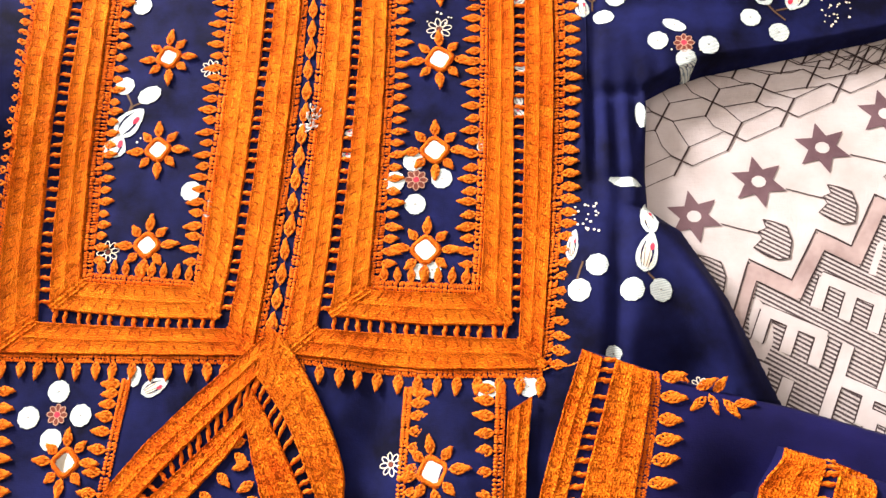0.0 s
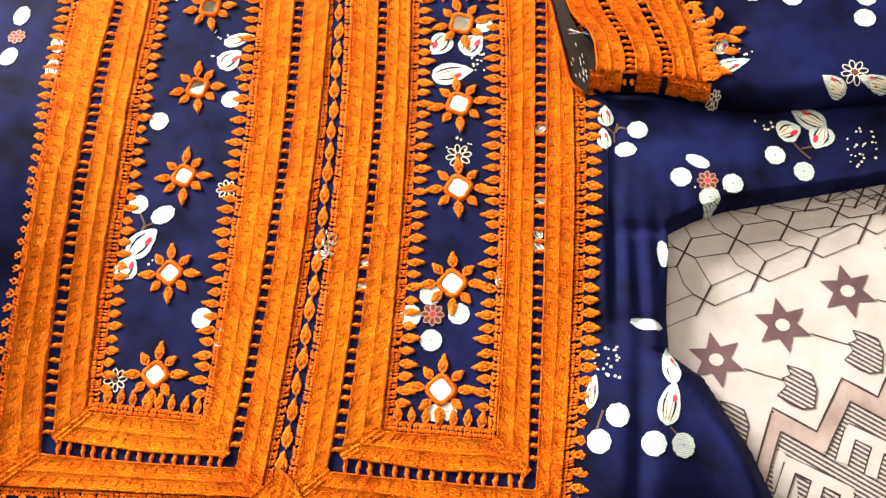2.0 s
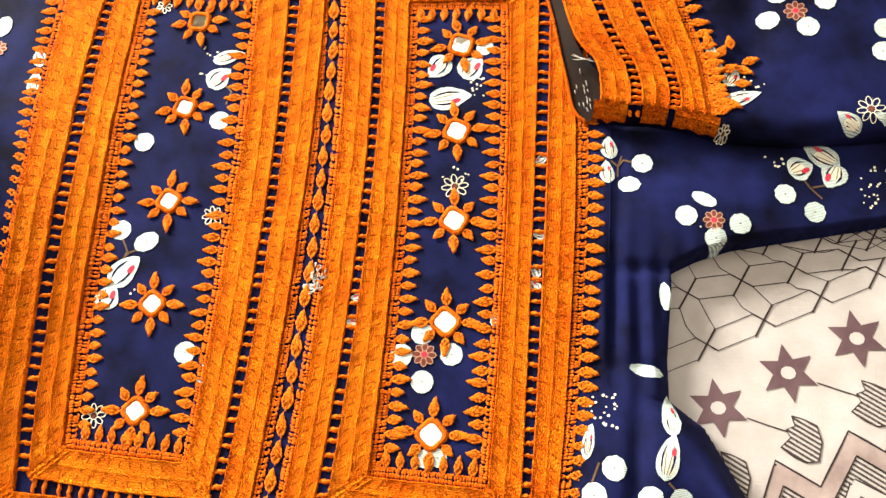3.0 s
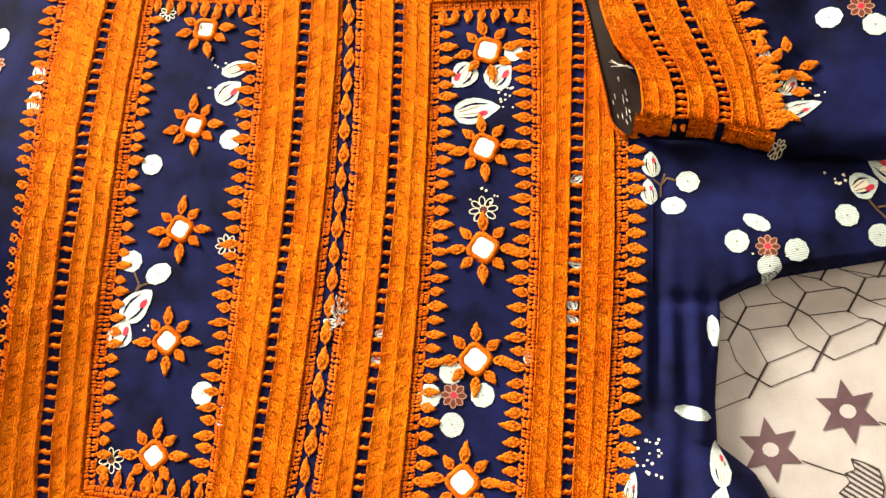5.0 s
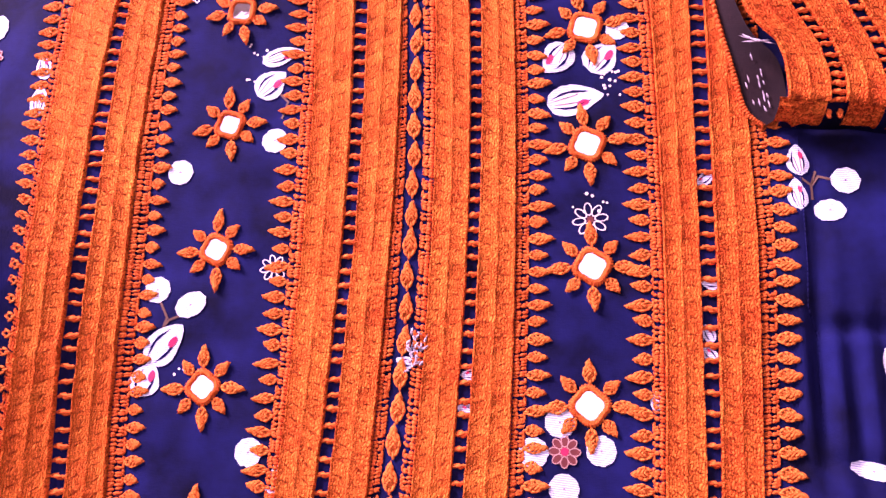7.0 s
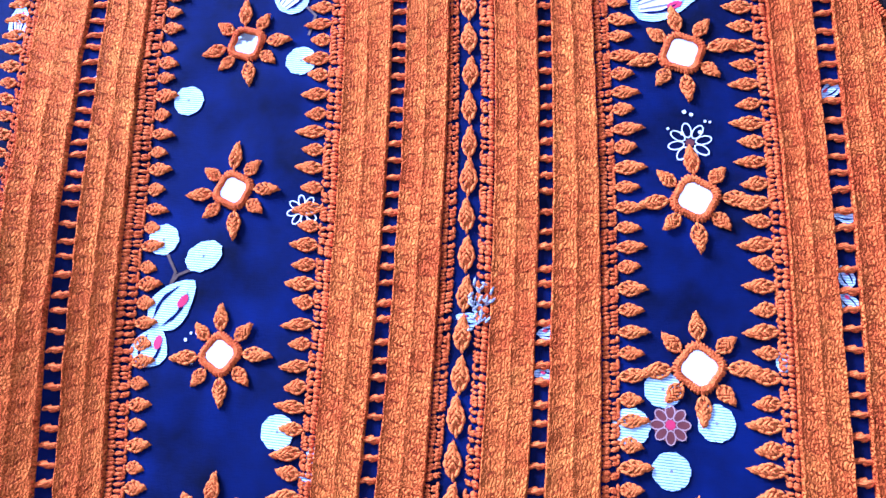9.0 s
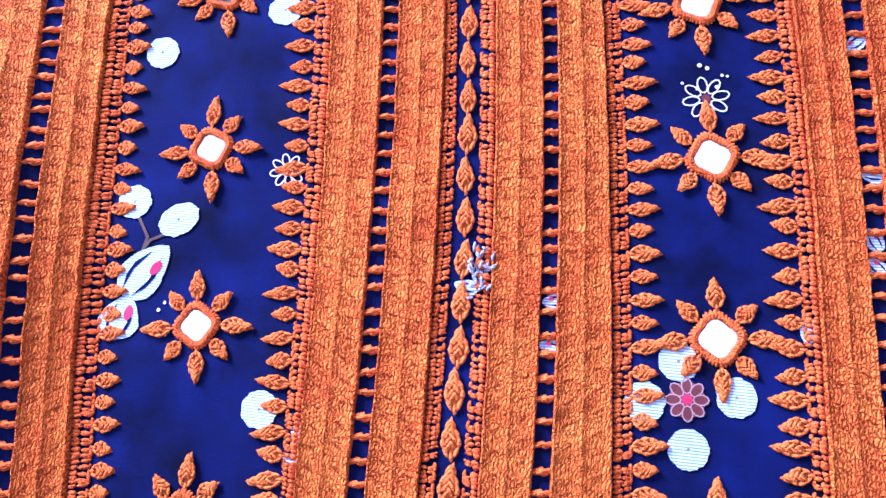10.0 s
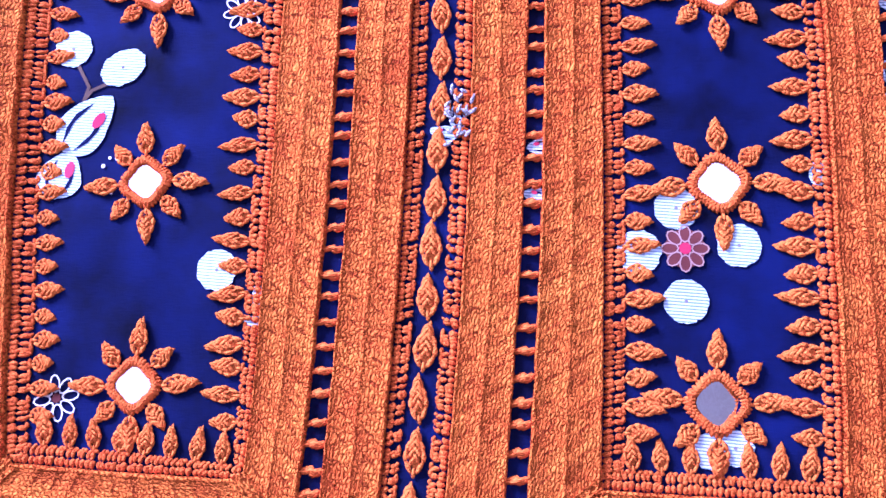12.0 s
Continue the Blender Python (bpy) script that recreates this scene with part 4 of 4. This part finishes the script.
INNER = along([(156, 122), (156, 132), (153, 146), (143, 159), (136, 177), (130, 202), (118, 250)])


def sleeve_pt(u, v):
    x = lerp(INNER(v).x, 350, u)
    y = lerp(sleeve_bottom(x), 252, v)
    return (x, y, sleeve_z(x, y))


sleeve = thick(grid("sleeve", sleeve_pt, 110, 80, NAVY, kameez, "navy sleeve folded back with a banded cuff"), 0.8)
SH1 = along([(175, 121), (175, 132), (171, 146), (164, 159), (156.5, 175), (147.5, 202), (136, 250)])
SH2 = along([(195.5, 119), (195.5, 130), (192, 143), (185, 159.5), (177, 178), (169, 202), (157, 250)])
SEND = along([(212, 116), (210, 128), (208, 142), (205, 157), (198, 178), (191, 202), (178, 250)])


def shift(f, dx, dy=0.0):
    return lambda s: f(s) + Vector((dx, dy))


band("cuff_band", INNER, shift(SH1, -2.8), sleeve, 90, surface=sleeve_z, lift=0.5)
band("cuff_band", shift(SH1, 2.8), shift(SH2, -2.8), sleeve, 90, surface=sleeve_z, lift=0.5)
band("cuff_band", shift(SH2, 2.8), SEND, sleeve, 90, surface=sleeve_z, lift=0.5)
ladder(sleeve, shift(SH1, -2.8), shift(SH1, 2.8), 20, sleeve_z, 0.4)
ladder(sleeve, shift(SH2, -2.8), shift(SH2, 2.8), 20, sleeve_z, 0.4)

def rim(x0, x1, h):
    return lambda s: Vector((lerp(x0, x1, s), sleeve_bottom(lerp(x0, x1, s)) + h))


# the cuff's turned lower rim
for x0, x1 in ((153, 171), (179, 192.5), (196, 219)):
    band("cuff_rim", rim(x0, x1, 0.2), rim(x0, x1, 5.6), sleeve, 20, h=1.5, surface=sleeve_z, lift=0.4)
ladder(sleeve, rim(171, 179, 0.4), rim(171, 179, 4.4), 2, sleeve_z, 0.3)
teeth(sleeve, SEND, shift(SEND, 5), 55, sleeve_z, 0.2)
for k in range(17):
    p = SEND((k + 0.6) / 17)
    put_leaf(sleeve, p.x + 5, p.y, -80 + rng.uniform(-15, 15), rng.uniform(9, 11), 5.2, sleeve_z, lift=0.3)
# dark mouth of the cuff with its lower lip and loose white threads
lining = grid("cuff_lining", lambda u, v: (lerp(MOUTH(v).x, INNER(v).x + 3, u), lerp(MOUTH(v).y, INNER(v).y, u), base(MOUTH(v).x, MOUTH(v).y) + 2.5 + 3.0 * u), 6, 50, LINING, sleeve, "dark lining seen inside the cuff")
V, F = [], []
for k in range(60):
    p, q = MOUTH(k / 60), MOUTH((k + 1.15) / 60)
    blob(V, F, (p.x, p.y, base(p.x, p.y) + 3.4), (q.x, q.y, base(q.x, q.y) + 3.4), 2.4, 3.0)
part("cuff_lip", mesh_of("cuff_lip", V, F), LADDER, sleeve)
V, F = [], []
for k in range(16):
    s, u = rng.uniform(0.05, 0.42), rng.uniform(0.2, 0.7)
    p = MOUTH(s).lerp(INNER(s), u)
    blob(V, F, (p.x, p.y, base(p.x, p.y) + 5.2), (p.x - 0.8, p.y + rng.uniform(2, 4), base(p.x, p.y) + 5.4), 0.6, 0.5, 5)
for a, b in (((140, 155), (154, 148)), ((141, 152), (152, 150)), ((141, 156), (147, 149))):
    blob(V, F, (*a, base(*a) + 9), (*b, base(*b) + 14), 0.8, 0.8, 5)
part("loose_thread", mesh_of("loose_thread", V, F), WTHREAD, sleeve, "loose white threads at the cuff")
for x, y, a in ((214, 158, 10), (219, 152, -30), (226, 158, 10), (233, 150, -70), (229, 146, -110), (212, 145, -60), (222, 143, -60), (215, 130, -80), (222, 124, -110), (228, 136, -90)):
    put_leaf(sleeve, x, y, a, rng.uniform(8, 10), 5, sleeve_z, lift=0.5)
print_tulip(214, 157, 10, 5, 40, sleeve, sleeve_z), print_tulip(217, 146, 10, 6, 60, sleeve, sleeve_z), print_tulip(226, 140, 13, 9, -30, sleeve, sleeve_z)
print_tulip(230, 127, 24, 9, -65, sleeve, sleeve_z), print_outline(222, 109, 3.2, None, sleeve, sleeve_z), print_specks(238, 136, 6, 6, 8, sleeve, sleeve_z)
for x, y in [(253, 194), (247, 178), (267, 172), (277, 189), (307, 172), (305, 158)]:
    print_dot(x, y, 5.8, parent=sleeve, surface=sleeve_z)
print_brown(261, 182, 6, sleeve, sleeve_z), print_outline(296, 123, 7.5, None, sleeve, sleeve_z)
print_tulip(285, 116, 16, 9, 60, sleeve, sleeve_z), print_tulip(307, 118, 20, 8, 80, sleeve, sleeve_z)

# ---- trousers folded beside the dress ----
shalwar = tagged(new("shalwar"), "navy cotton shalwar trousers with orange embroidered cuffs, folded beside the dress", "trousers")
T_TOP = [(150, -108), (159, -111), (199, -123), (217, -128), (259, -137), (300, -148), (350, -158)]


def leg_z(x, y):
    d = min(max((steps(x, T_TOP) - y) / 10, 0), 1)
    return base(x, y) * 0.6 + 3 + 8 * math.sqrt(max(0, 1 - (1 - d) ** 2)) - 13 * gauss(x, y, 234, -182, 22, 22)


LEFT_B = along([(159, -111), (149, -142), (138, -182), (130, -225)])


def leg_pt(u, v):
    x0 = LEFT_B(v).x
    x = lerp(x0, 350, u)
    y = lerp(steps(x, T_TOP), -228, v)
    z = leg_z(x, y)
    if u < 0.03:
        z = lerp(base(x, y) + 1, z, math.sqrt(u / 0.03))
    return (x, y, z)


leg = thick(grid("trouser_leg", leg_pt, 90, 50, BLUE, shalwar, "royal navy trouser leg with an orange banded cuff"), 0.8)
BH_B = along([(172, -115.5), (163, -148), (154, -182), (147, -225)])
BE_B = along([(192, -121.5), (188, -150), (182, -182), (177, -225)])
band("cuff_band", LEFT_B, shift(BH_B, -3.2), leg, 60, surface=leg_z, lift=0.6)
band("cuff_band", shift(BH_B, 3.2), BE_B, leg, 60, surface=leg_z, lift=0.6)
ladder(leg, shift(BH_B, -3.2), shift(BH_B, 3.2), 17, leg_z, 0.5)
teeth(leg, BE_B, shift(BE_B, 4.5), 45, leg_z, 0.2)
for k in range(10):
    p = BE_B((k + 0.6) / 9.5)
    put_leaf(leg, p.x + 6, p.y, -80 + rng.uniform(-12, 12), rng.uniform(11, 13), 6, leg_z, lift=0.3)
for x, y, a in ((214, -129, -60), (219, -133, -160), (226, -135, -140), (216, -134, 130), (231, -136, -85), (222, -130, -40), (210, -126, 60)):
    put_leaf(leg, x, y, a, rng.uniform(10, 12.5), 4.6, leg_z, lift=0.5)
print_outline(216, -127, 4.5, None, leg, leg_z)


def second_z(x, y):
    d = min(max((steps(x, [(235, -154), (250, -155.5), (266, -160), (274, -166), (290, -169), (340, -184)]) - y) / 10, 0), 1)
    return leg_z(x, y) + 1 + 18 * math.sqrt(max(0, 1 - (1 - d) ** 2))


LEFT_C = along([(249, -156), (239, -170), (235, -180), (226, -228)])


def second_pt(u, v):
    x = lerp(LEFT_C(v).x, 350, u)
    y = lerp(steps(x, [(235, -154), (250, -155.5), (266, -160), (274, -166), (290, -169), (340, -184)]), -228, v)
    return (x, y, second_z(x, y) if u > 0.02 else leg_z(x, y) + 1)


second = thick(grid("trouser_leg", second_pt, 40, 30, BLUE, shalwar, "second trouser leg folded over the first"), 0.8)
CH = along([(268, -161), (261, -178), (252, -228)])
band("cuff_band", LEFT_C, shift(CH, -3), second, 40, surface=second_z, lift=0.6)
band("cuff_band", shift(CH, 3), shift(CH, 18, -6), second, 40, surface=second_z, lift=0.6)
ladder(second, shift(CH, -3), shift(CH, 3), 9, second_z, 0.5)
